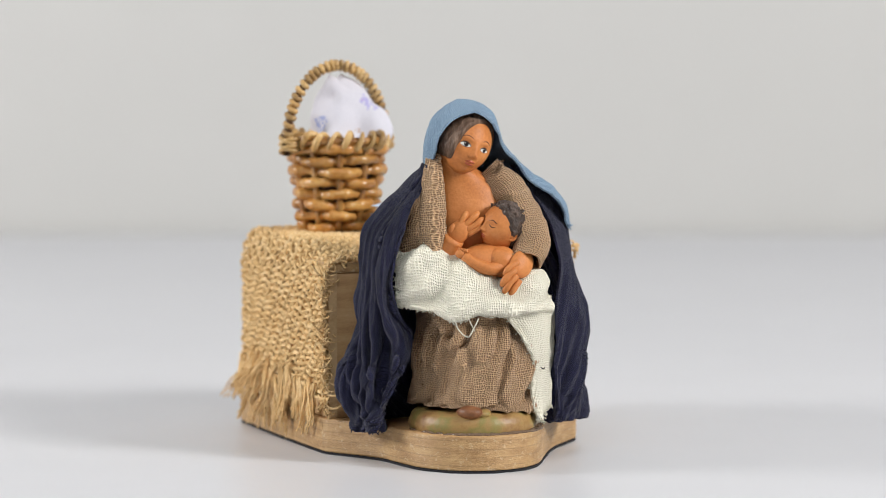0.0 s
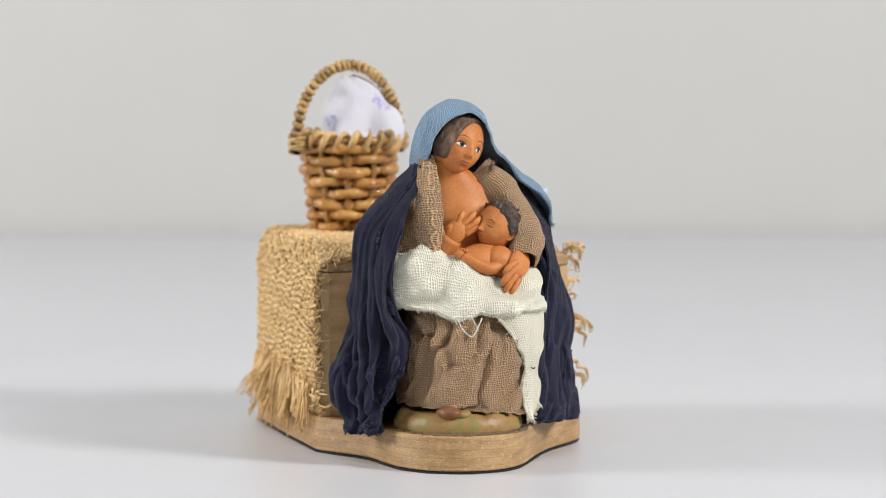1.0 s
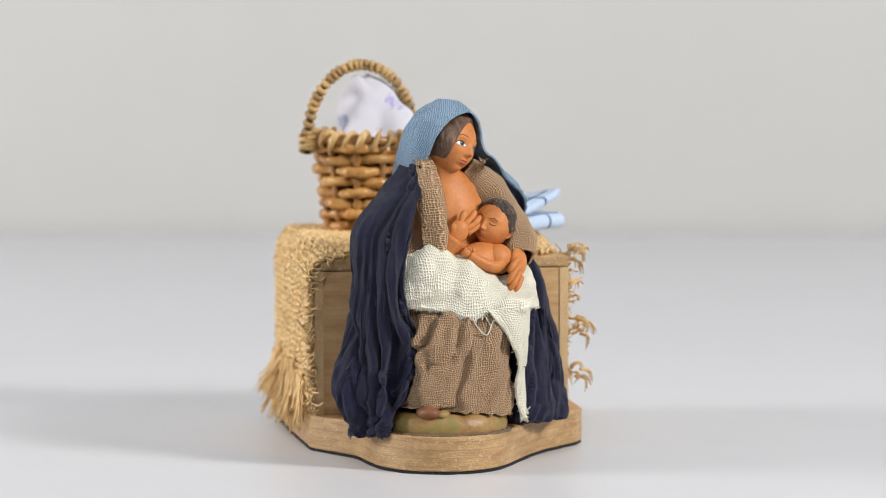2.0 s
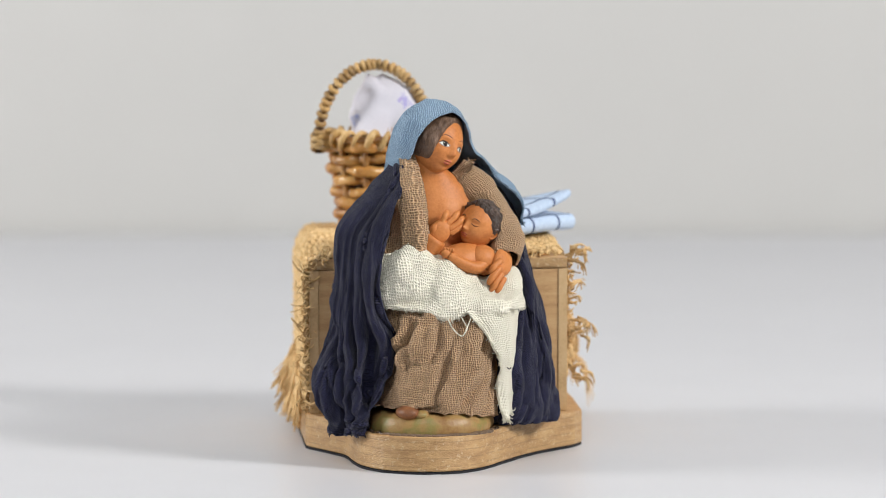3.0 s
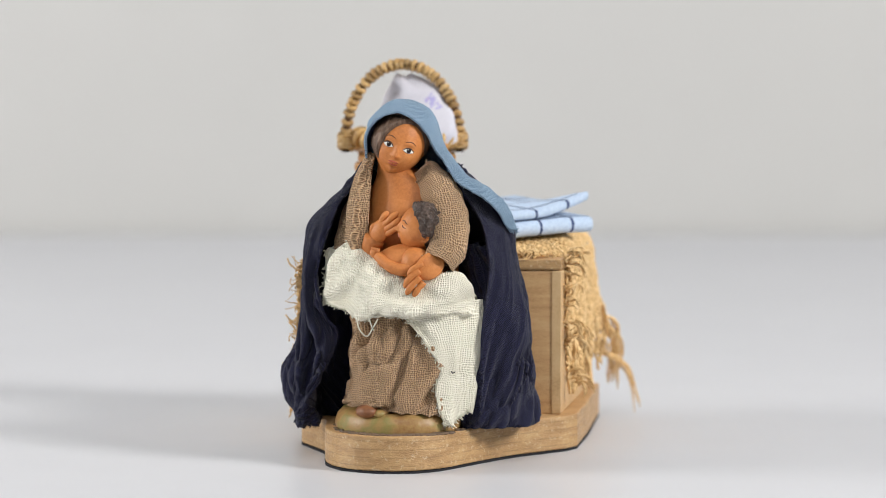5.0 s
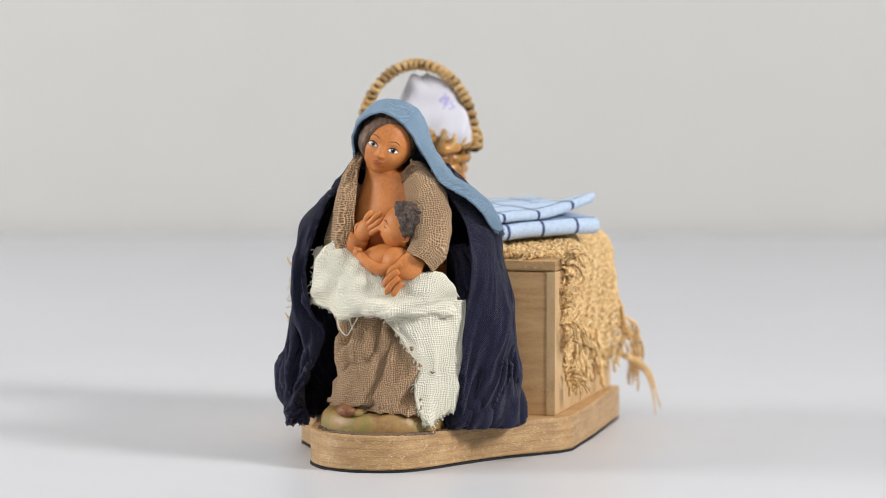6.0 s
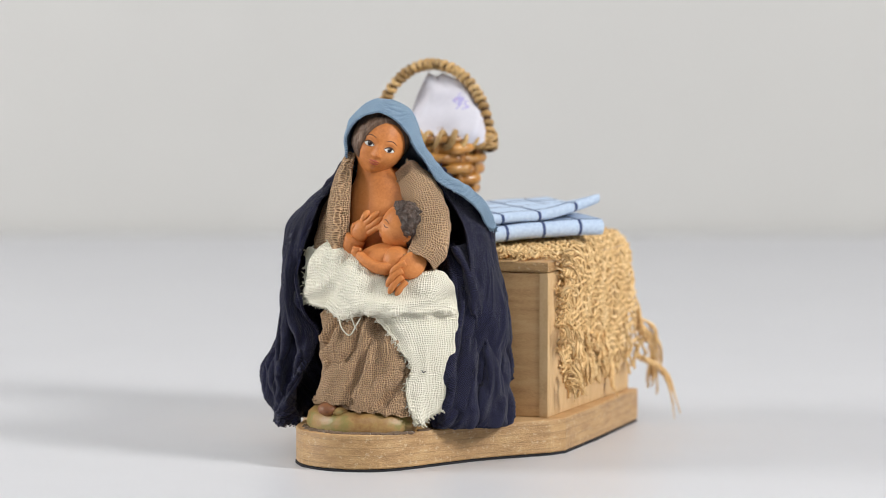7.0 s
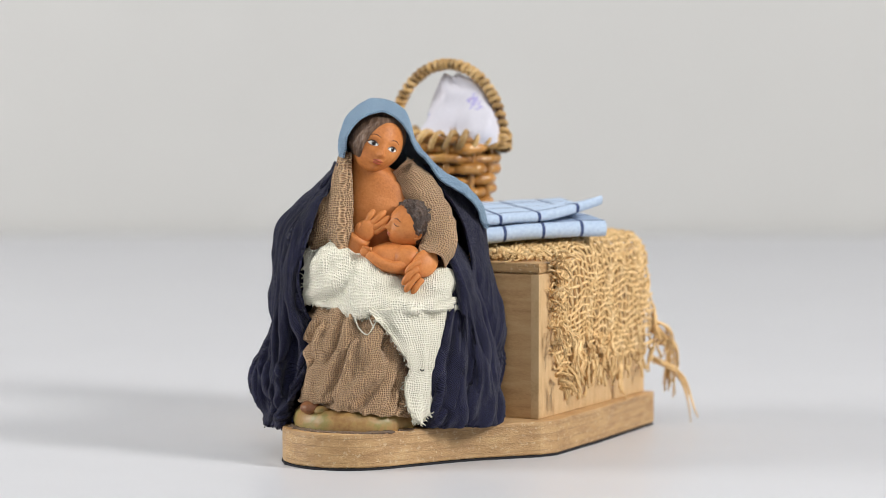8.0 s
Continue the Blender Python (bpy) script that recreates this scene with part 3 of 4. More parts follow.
# ---------- folded towel ----------
def towel():
    ob = tagged(new("folded_towel"), "folded light blue towel with dark blue check lines on the burlap", "towel")
    a = math.radians(43)
    right, back = Vector((math.cos(a), math.sin(a), 0)), Vector((-math.sin(a), math.cos(a), 0))
    corner = Vector((0.0465, 0.0260, 0))
    wide, deep = 0.044, 0.036

    def sheet(z_front, z_back, thick, tilt, inset, curl):
        prof = []
        r = thick / 2
        for q in np.linspace(0, 1, 16):
            prof.append((deep * (1 - q), z_back + (z_front - z_back) * q + r))
        for b in np.linspace(0, math.pi, 10)[1:-1]:
            prof.append((-r * math.sin(b), z_front + r * math.cos(b)))
        for q in np.linspace(0, 1, 16):
            prof.append((deep * q, z_front + (z_back - z_front) * q - r))
        g = []
        for d, z in prof:
            row = []
            for e in np.linspace(0, 1, 40):
                p = corner - right * (wide * (1 - e) + inset) + back * d
                lift = curl * max(0, e - 0.45) ** 2 * 3.3 * max(0, 1 - d / 0.02) - tilt * (1 - e)
                n = 0.0005 * fuzz((e * 3, d * 60, z_front * 100), 1.0, 2)
                row.append((p.x, p.y, z + lift + n))
            g.append(row)
        s = Shape()
        s.grid(g[::-1], M_TOWEL, 0.0)
        return s

    part("lower_fold", sheet(0.0662, 0.0668, 0.0050, 0.0014, 0.0, 0.0), ob)
    part("upper_fold", sheet(0.0702, 0.0714, 0.0028, 0.0010, 0.0010, 0.0044), ob)
    return ob


def towel_material():
    m, nt, b = material("checked_towel", 0.9, 0, 0.15)
    v = coords(nt, "UV")
    sep = nt.nodes.new("ShaderNodeSeparateXYZ")
    link(nt, v, sep.inputs[0])

    def lines(sock, pitch, width, shift):
        q = math_node(nt, "FRACT", math_node(nt, "DIVIDE", math_node(nt, "ADD", sock, shift), pitch))
        return math_node(nt, "LESS_THAN", q, width / pitch)

    l1 = lines(sep.outputs[0], 0.0125, 0.0010, 0.002)
    l2 = lines(sep.outputs[1], 0.0125, 0.0010, 0.0065)
    ln = math_node(nt, "MAXIMUM", l1, l2)
    n = noise_node(nt, v, 900, 3)
    base = ramp(nt, n, [(0.3, (0.42, 0.53, 0.70)), (0.7, (0.55, 0.66, 0.80))])
    dark = ramp(nt, n, [(0.3, (0.03, 0.05, 0.13)), (0.7, (0.09, 0.12, 0.24))])
    link(nt, mix(nt, ln, base, dark), b.inputs["Base Color"])
    bump(nt, b, n, 0.5, 0.0002)
    return m


M_TOWEL = towel_material()


# ---------- seated mother figurine ----------
AXIS = (-0.00765, -0.03071)


def fold(g, depth, waves, seed, lean=0.0, out=None):
    """Press soft uneven folds into a sheet."""
    g = np.array(g)
    n = grid_normals(g)
    r, c = g.shape[:2]
    for i in range(r):
        for j in range(c):
            u, v = j / (c - 1), i / (r - 1)
            a = 2 * math.pi * waves * (u + lean * v) + 2.2 * noise.noise(Vector((u * 3, v * 2.2, seed)))
            k = math.sin(a) + 0.5 * math.sin(2.1 * a + 3 * v + seed)
            k *= 0.6 + 0.8 * noise.noise(Vector((u * 4 + 7, v * 3, seed)))
            amp = depth if out is None else depth * out(u, v)
            g[i, j] += n[i, j] * amp * k
    return g


def drape(g, depth, waves, seed, out, swing=0.0, wander=2.6):
    """Deep hanging folds: round ridges, narrow valleys, which fork and drift down the sheet."""
    g = np.array(g)
    n = grid_normals(g)
    r, c = g.shape[:2]
    for i in range(r):
        for j in range(c):
            u, v = j / (c - 1), i / (r - 1)
            drift = 0.9 * noise.noise(Vector((u * 5, v * 1.6, seed))) + 0.35 * noise.noise(Vector((u * 14, v * 3.5, seed + 4)))
            a = math.pi * (waves * u + drift * wander + 0.5 * v * math.sin(9 * u) + swing * (1 - v) ** 2)
            k = 2 * (math.sin(a) ** 2 + 0.03) ** 0.4 - 1.2
            k *= 0.42 + 1.5 * abs(noise.noise(Vector((u * 7 + 3, v * 2.4, seed + 9))))
            g[i, j] += n[i, j] * depth * out(u, v) * k
    return g


def crumple(g, amp, scale, seed, tall=1.0):
    """Press dents into a sheet; tall below 1 draws them out along z."""
    n = grid_normals(g)
    k = np.array([[fuzz((p[0], p[1], p[2] * tall), scale, seed) + 0.5 * fuzz((p[0], p[1], p[2] * tall), scale * 2.3, seed + 3) for p in r] for r in g])
    return g + n * (amp * k)[..., None]


def crease(g, amp, pitch, seed, slant, out):
    """Press sharp folds that sweep sideways towards the hem."""
    n = grid_normals(g)
    r, c = g.shape[:2]
    k = np.zeros((r, c))
    for i in range(r):
        v = i / (r - 1)
        for j in range(c):
            u = j / (c - 1)
            w = out(u, v)
            if w:
                k[i, j] = w * (0.8 - 3.0 * abs(noise.noise(Vector((u * pitch + slant * (1 - v) ** 2, v * 2.6, seed)))))
    return g + n * (amp * k)[..., None]


def lower_body():
    s = Shape()
    # painted plinth under the feet
    cx, cy = -0.0050, -0.0425
    rows = []
    for z, f in ((0.0106, 1.0), (0.0125, 1.02), (0.0150, 0.98), (0.0166, 0.9), (0.0172, 0.5), (0.0172, 0.02)):
        rows.append([(cx + 0.0188 * f * math.cos(a) * (1 + 0.03 * math.sin(3 * a)), cy + 0.0182 * f * math.sin(a), z) for a in np.linspace(0, 2 * math.pi, 49)])
    s.grid(crumple(np.array(rows), 0.0003, 300, 2), M_GROUND)
    # dried glue round the front of the plinth
    rnd = random.Random(5)
    for k in range(130):
        a = rnd.gauss(-1.5, 0.55)
        o = rnd.uniform(0.0, 0.0016)
        p = pose(cx + (0.0188 + o) * math.cos(a), cy + (0.0182 + 0.6 * o) * math.sin(a), 0.0109, 0, 0, math.degrees(a) + rnd.uniform(-40, 40))
        s.ball(p, (rnd.uniform(0.0004, 0.0010), rnd.uniform(0.0008, 0.0026), rnd.uniform(0.00015, 0.0006)), M_GLUE, 6, 8)
    # toes of one shoe
    s.ball(pose(-0.0128, -0.0560, 0.0172, 0, 0, 15), (0.0034, 0.0046, 0.0022), M_SHOE, 12, 18)
    s.ball(pose(-0.0085, -0.0560, 0.0166, 0, 0, -20), (0.0026, 0.0040, 0.0016), M_GROUND, 10, 14)
    # skirt
    rows = []
    for z, xl, xr, yf, yb in ((0.0160, -0.0212, 0.0146, -0.0585, -0.0200), (0.020, -0.0202, 0.0142, -0.0585, -0.0200), (0.028, -0.0188, 0.0136, -0.0578, -0.0200),
                              (0.036, -0.0182, 0.0134, -0.0568, -0.020), (0.043, -0.0176, 0.0130, -0.0552, -0.020), (0.048, -0.0165, 0.0120, -0.0510, -0.020)):
        x0, rx, y0, ry = (xl + xr) / 2, (xr - xl) / 2, (yf + yb) / 2, (yb - yf) / 2
        ring = []
        for a in np.linspace(math.pi / 2, math.pi / 2 + 2 * math.pi, 40):
            c, d = math.cos(a), math.sin(a)
            k = (abs(c) ** 2.6 + abs(d) ** 2.6) ** (-1 / 2.6)
            ring.append((x0 + rx * c * k, y0 + ry * d * k, z))
        rows.append(ring)
    g = loft(rows, 70, 220)
    g = drape(g, 0.0021, 15, 3.1, lambda u, v: 0.45 + 1.6 * v * (1 - v), 1.4, 1.8)
    g = crumple(g, 0.0009, 230, 6, 0.22)
    g = crease(g, 0.0012, 22, 9.4, 2.2, lambda u, v: 0.5 + 2.0 * v * (1 - v))
    g = crumple(g, 0.0005, 560, 2, 0.7)
    for j in range(g.shape[1]):
        drop = -0.0024 * math.sin(2 * math.pi * j / 219 - 0.6) + 0.0006 * noise.noise(Vector((j * 0.25, 0, 1)))
        for i in range(12):
            g[i, j, 2] -= drop * (1 - i / 12)
            g[i, j, 2] = max(g[i, j, 2], 0.0122)
    s.grid(g, M_ROBE, 0.0004)
    return s


def mm(*p):
    return Vector(p) / 1000


def head_frame():
    return pose(-0.0043, -0.0362, 0.0940) @ pose(0, 0, 0, 0, 0, 15) @ pose(0, 0, 0, 8, 19.5, 0)


HEAD = (0.0077, 0.0086, 0.0096)


def face_width(z):
    return HEAD[0] * (1 - 0.30 * max(0, -z / HEAD[2]) ** 1.6)


def hill(x, z, cx, cz, rx, rz, h):
    return h * math.exp(-((x - cx) / rx) ** 2 - ((z - cz) / rz) ** 2)


def features(x, z):
    """Relief of the face over its egg, in metres."""
    x, z = x * 1000, z * 1000
    f = hill(x, z, 0, -0.6, 0.75, 1.7, 1.0) + hill(x, z, 0, -1.9, 0.9, 0.8, 1.4)
    f += hill(x, z, 0, -4.3, 1.9, 1.15, 0.75) + hill(x, z, 0, -7.0, 1.7, 1.1, 0.8) - hill(x, z, 0, -5.5, 1.5, 0.45, 0.25)
    f += hill(x, z, 0, -3.95, 1.2, 0.32, 0.22) + hill(x, z, 0, -4.85, 1.05, 0.36, 0.28) - hill(x, z, 0, -4.4, 1.6, 0.16, 0.30)
    for e in (-1, 1):
        f += hill(x, z, 0.95 * e, -2.2, 0.5, 0.5, 0.5) - hill(x, z, 3.1 * e, 0.7, 1.7, 1.0, 0.75)
        f += hill(x, z, 3.1 * e, 0.5, 1.3, 0.62, 0.42) + hill(x, z, 3.6 * e, -2.6, 2.0, 1.8, 0.35) + hill(x, z, 3.0 * e, 2.4, 1.9, 0.7, 0.25)
    return f / 1000


def surface(x, z):
    q = max(0.0, 1 - (x / face_width(z)) ** 2 - (z / HEAD[2]) ** 2)
    return -HEAD[1] * math.sqrt(q) - features(x, z) * min(1, 3 * q)


def paint(s, m, k, cx, cz, rx, rz, mat, lift, slope=0.0, sharp=0.6, bow=0.0):
    """A patch of paint that lies on the face: almond for sharp 1, oval for 0.5."""
    g = []
    for v in np.linspace(-1, 1, 7):
        row = []
        for u in np.linspace(-1, 1, 15):
            x = cx + rx * u
            z = cz + rz * v * (1 - u * u) ** sharp + slope * rx * u - bow * rx * u * u
            row.append(m @ (Vector((x, surface(x, z) - lift, z)) * k))
        g.append(row)
    s.grid(np.array([[tuple(p) for p in r] for r in g]), mat)


def stroke(s, m, k, pts, radius, mat):
    path = [m @ (Vector((x, surface(x, z) - 0.00004, z)) * k) for x, z in spline([(a / 1000, b / 1000) for a, b in pts], 10)]
    n = len(path)
    s.tube(path, [k * radius * (0.45 + 0.55 * math.sin(math.pi * (i + 0.6) / n)) for i in range(n)], mat, 6)


def add_face(s, m, k, open_eyes=True):
    """A sculpted clay head, k times the large one."""

    def shape(p, q):
        z = HEAD[2] * p.z
        x = face_width(z) * p.x
        y = surface(x, z) if p.y < 0 else HEAD[1] * p.y
        return Vector((x, y, z)) * k

    s.ball(m, HEAD, M_SKIN, 90, 120, shape)
    for e in (-1, 1):
        c = 3.1 * e
        if open_eyes:
            paint(s, m, k, c / 1000, 0.00045, 0.00162, 0.00078, M_EYE, 0.00005, -0.04 * e, 0.75)
            paint(s, m, k, (c + 0.10) / 1000, 0.00060, 0.00066, 0.00076, M_IRIS, 0.00011, 0, 0.5)
            # tiny white dot: a glint painted onto the iris
            paint(s, m, k, (c - 0.22) / 1000, 0.00080, 0.00013, 0.00013, M_EYE, 0.00017, 0, 0.5)
            stroke(s, m, k, [(c - 1.6, 0.35), (c - 0.8, 1.0), (c, 1.22), (c + 0.8, 1.0), (c + 1.6, 0.35)], 0.00021, M_BROW)
            stroke(s, m, k, [(c - 1.2, 0.05), (c, -0.28), (c + 1.2, 0.05)], 0.00007, M_BROW)
            stroke(s, m, k, [(e * 1.6, 2.75), (e * 2.8, 3.15), (e * 3.8, 2.95), (e * 4.7, 2.3)], 0.00013, M_BROW)
        else:
            stroke(s, m, k, [(c - 1.3, 0.7), (c, 0.15), (c + 1.3, 0.5)], 0.00018, M_BROW)
            stroke(s, m, k, [(e * 1.5, 2.3), (e * 2.9, 2.9), (e * 4.6, 2.2)], 0.00018, M_BROW)
    paint(s, m, k, 0, -0.00395, 0.00165, 0.00042, M_LIP, 0.00004, 0, 0.8, 0.10)
    paint(s, m, k, 0, -0.00480, 0.00140, 0.00046, M_LIP, 0.00004, 0, 0.8, -0.10)


def add_hand(s, wrist, palm, wide, half, fingers, r=0.00105):
    """A clay hand: wrist, flat palm, and fingers from base to tip."""
    wrist, palm, wide = mm(*wrist), mm(*palm), Vector(wide).normalized()
    along = (palm - wrist).normalized()
    out = along.cross(wide).normalized()
    wide = out.cross(along)
    mid = wrist.lerp(palm, 0.62)
    m = Matrix(((wide.x, along.x, out.x, mid.x), (wide.y, along.y, out.y, mid.y), (wide.z, along.z, out.z, mid.z), (0, 0, 0, 1)))
    s.ball(m, (half, (palm - wrist).length * 0.62, 0.0019), M_SKIN, 18, 26)
    for base, bend, tip, fat in fingers:
        path = spline([mm(*base), mm(*bend), mm(*tip)], 12)
        s.tube(path, [r * fat * (1.0 + 0.07 * math.sin(i * 1.1) if i < 9 else (0.94, 0.78, 0.42)[i - 9]) for i in range(12)], M_SKIN, 10)


def robe_sleeve(s, path, radii, seed):
    path = spline(path, 44)
    rad = spline([(r, 0, 0) for r in radii], 44)[:, 0] / 1000
    tan = np.gradient(path, axis=0)
    g = []
    for i, (p, t) in enumerate(zip(path, tan)):
        t = Vector(t).normalized()
        a = t.cross(Vector((0, -1, 0.2))).normalized()
        b = a.cross(t)
        g.append([Vector(p) / 1000 + (a * math.cos(w) + b * math.sin(w)) * rad[i] * (1 + 0.05 * math.sin(3 * w + i * 0.2)) for w in np.linspace(0, 2 * math.pi, 61)])
    g = np.array([[tuple(p) for p in r] for r in g])
    s.grid(crumple(crumple(g, 0.0006, 200, seed), 0.0002, 600, seed + 2), M_ROBE, 0.0006)


def sheet_mm(rows, n, c):
    return loft([[(x / 1000, y / 1000, z / 1000) for x, y, z in r] for r in rows], n, c)


def threads(s, rnd, p, mat, n, reach, radius=0.00016, fall=0.5):
    """Loose yarn ends that stand out from a frayed edge at p."""
    for _ in range(n):
        d = Vector((rnd.uniform(-1, 1), rnd.uniform(-1, 0.3), rnd.uniform(-1 - fall, 1 - fall))).normalized() * reach * rnd.uniform(0.4, 1.2)
        e = Vector((rnd.uniform(-1, 1), rnd.uniform(-1, 0.2), rnd.uniform(-1, 1))) * reach * 0.3
        s.tube(spline([p, Vector(p) + d * 0.5 + e, Vector(p) + d], 6), radius, mat, 4)


def upper_body():
    s = Shape()
    rnd = random.Random(8)
    # torso and neck
    rows = []
    for z, xl, xr, yf, yb in ((46, -17, 12, -46, -20), (56, -17, 12, -45, -19), (66, -17, 12, -44, -19), (74, -16, 12, -43.4, -19.5),
                              (80, -14.5, 10, -41.6, -21), (84, -12.6, 4.5, -40.4, -24), (88, -11.6, -2.2, -40.2, -27), (93, -11.4, -2.8, -40.5, -29)):
        rows.append([((xl + xr) / 2 + (xr - xl) / 2 * math.cos(a), (yf + yb) / 2 + (yb - yf) / 2 * math.sin(a), z) for a in np.linspace(0, 2 * math.pi, 33)])
    s.grid(sheet_mm(rows, 40, 64), M_SKIN)
    s.ball(pose(-0.0022, -0.0352, 0.0725), (0.0105, 0.0084, 0.0105), M_SKIN, 24, 32)
    # head and hair
    m = head_frame()
    add_face(s, m, 1.0)

    def locks(p, q):
        x, z = q.x * 1000, q.z * 1000
        bare = ((x - 1.3) / 6.1) ** 2 + ((z + 1.6) / 8.9) ** 2
        h = min(1, max(0, (bare - 1) / 0.22)) if p.y < 0.05 else 1.0
        h *= min(1, max(0, (z + (6.6 if p.x < 0 else 4.0)) / 4.4)) if p.y < 0.25 else 1
        comb = 0.013 * math.sin(30 * p.y + 8 * p.z + 7 * noise.noise(p * 2.3)) + 0.010 * noise.noise(Vector((p.x * 2, p.y * 13, p.z * 5)))
        grow = 0.94 + h * (0.165 + comb + 0.02 * max(0, -p.x))
        part_line = math.exp(-((x - 2.2) / 0.35) ** 2) * (0.03 if p.y < 0.1 and z > 0 else 0)
        low = max(0, -p.z)
        return Vector((q.x * (1 - 0.25 * low ** 1.5), q.y, q.z)) * (grow - part_line * h)

    s.ball(m, (HEAD[0], HEAD[1], HEAD[2]), M_HAIR, 96, 130, locks)

    # robe: the lapel and both sleeves
    lap = sheet_mm([[(-14.6, -33.6, 90.0), (-13.0, -36.0, 91.0), (-11.8, -36.0, 90.6)], [(-16.6, -37.0, 86.0), (-14.0, -39.8, 86.6), (-11.8, -39.4, 86.4)], [(-18.0, -40, 80), (-15, -43.2, 80.5), (-11.5, -42.4, 80)],
                    [(-18.6, -42, 71.5), (-15.2, -45.9, 71.5), (-11.4, -44.4, 71.5)], [(-18.0, -43, 62), (-14.8, -46.8, 62), (-11.2, -45.6, 62)],
                    [(-17, -42, 54), (-14, -45, 54), (-10.5, -44, 54)]], 60, 30)
    s.grid(crumple(fold(lap, 0.0004, 1.6, 4.0), 0.0003, 420, 5), M_ROBE, 0.0010)
    robe_sleeve(s, [(-14.0, -29, 80), (-18.0, -32, 72), (-19.4, -35, 64), (-17.6, -39, 54)], (4.0, 4.8, 4.8, 4.2), 2.0)
    robe_sleeve(s, [(3.2, -34.5, 86.0), (8.0, -37.5, 80.5), (12.0, -42.0, 72.0), (13.6, -46.6, 65.0), (11.6, -50.0, 60.4)], (3.6, 5.1, 5.5, 5.0, 4.0), 7.0)
    for k in range(16):
        q = k / 15
        threads(s, rnd, (0.0026 + 0.0030 * q, -0.0392 - 0.001 * q, 0.0835 + 0.0052 * q), M_ROBE, 4, 0.0016, 0.0002, 0.2)
        threads(s, rnd, (0.0062 + 0.0066 * q, -0.0516, 0.0628 - 0.0032 * q), M_ROBE, 2, 0.0012, 0.0002)

    # the hand at the breast, and the hand round the infant
    s.tube(spline([mm(-13.5, -41.5, 59.5), mm(-11.0, -44.2, 63.5), mm(-9.0, -46.0, 67)], 10), [0.0036 - 0.00005 * i for i in range(10)], M_SKIN, 14)
    add_hand(s, (-10.4, -45.0, 65.4), (-6.4, -46.2, 70.6), (0.75, -0.35, -0.55), 0.0031,
             [((-7.8, -45.9, 70.0), (-6.6, -46.2, 72.6), (-5.1, -45.6, 74.8), 0.92), ((-6.4, -46.4, 70.4), (-4.0, -47.0, 72.6), (-1.8, -46.4, 74.6), 0.92),
              ((-5.6, -46.8, 69.4), (-2.8, -47.6, 71.2), (-0.6, -47.2, 73.0), 0.90), ((-5.2, -46.8, 68.2), (-2.6, -47.6, 69.7), (-0.8, -47.2, 71.0), 0.84),
              ((-9.6, -45.4, 67.2), (-9.8, -45.9, 69.4), (-8.8, -45.7, 71.2), 0.95)])
    add_hand(s, (12.6, -50.0, 62.6), (7.8, -53.8, 57.8), (0.55, 0.05, -0.8), 0.0037,
             [((8.2, -54.2, 60.4), (5.6, -55.2, 59.0), (3.9, -55.0, 56.6), 0.95), ((7.4, -55.0, 58.4), (4.8, -56.0, 56.4), (2.9, -55.6, 53.6), 0.98),
              ((7.6, -55.3, 56.6), (5.4, -56.2, 54.4), (3.6, -55.8, 51.6), 0.95), ((8.6, -55.0, 55.2), (7.0, -55.8, 53.2), (5.6, -55.4, 51.0), 0.9)])

    # infant: head, curls, shoulders, arm
    b = pose(0.0052, -0.0460, 0.0701) @ pose(0, 0, 0, 0, 0, -66) @ pose(0, 0, 0, -10, 16, 0)
    add_face(s, b, 0.75, False)

    def curls(p, q):
        cut = min(1, max(0, (p.y * 1.0 + 0.62 * p.z + 0.20 + 0.10 * noise.noise(p * 5)) / 0.22))
        lump = 0.16 * abs(noise.noise(p * 4.2)) + 0.09 * noise.noise(p * 9) + 0.04 * math.sin(26 * p.x + 9 * p.z + 5 * noise.noise(p * 3))
        low = max(0, -p.z)
        return Vector((q.x * (1 - 0.2 * low), q.y, q.z)) * (0.93 + cut * (0.13 + lump))

    s.ball(b, tuple(0.75 * h for h in HEAD), M_BABYHAIR, 70, 96, curls)
    ear = b @ pose(0.0054, 0.0002, -0.0008, 0, 12, 0)
    s.tube([ear @ Vector((0.0004 * math.cos(a), 0.0010 * math.cos(a), 0.0014 * math.sin(a))) for a in np.linspace(0, 2 * math.pi, 18)], 0.00046, M_SKIN, 8)
    s.ball(ear, (0.0005, 0.0009, 0.0012), M_SKIN, 8, 12)
    s.ball(pose(-0.0012, -0.0465, 0.0592, 0, -16, 0), (0.0092, 0.0056, 0.0060), M_SKIN, 24, 32)
    s.ball(pose(0.0044, -0.0492, 0.0602, 0, 24, 0), (0.0047, 0.0042, 0.0046), M_SKIN, 18, 24)
    s.tube(spline([mm(4.6, -51.0, 59.4), mm(0.6, -52.3, 58.4), mm(-3.8, -51.6, 60.0), mm(-7.0, -50.2, 62.2)], 18), [0.0021 - 0.0007 * i / 17 for i in range(18)], M_SKIN, 12)
    s.ball(pose(-0.0078, -0.0498, 0.0628), (0.0017, 0.0014, 0.0015), M_SKIN, 10, 12)
    for k in range(4):
        s.tube([mm(-8.0 + 0.55 * k, -50.0 - 0.3 * k, 63.0), mm(-8.6 + 0.75 * k, -50.4 - 0.3 * k, 64.5 - 0.1 * k)], 0.00042, M_SKIN, 8)

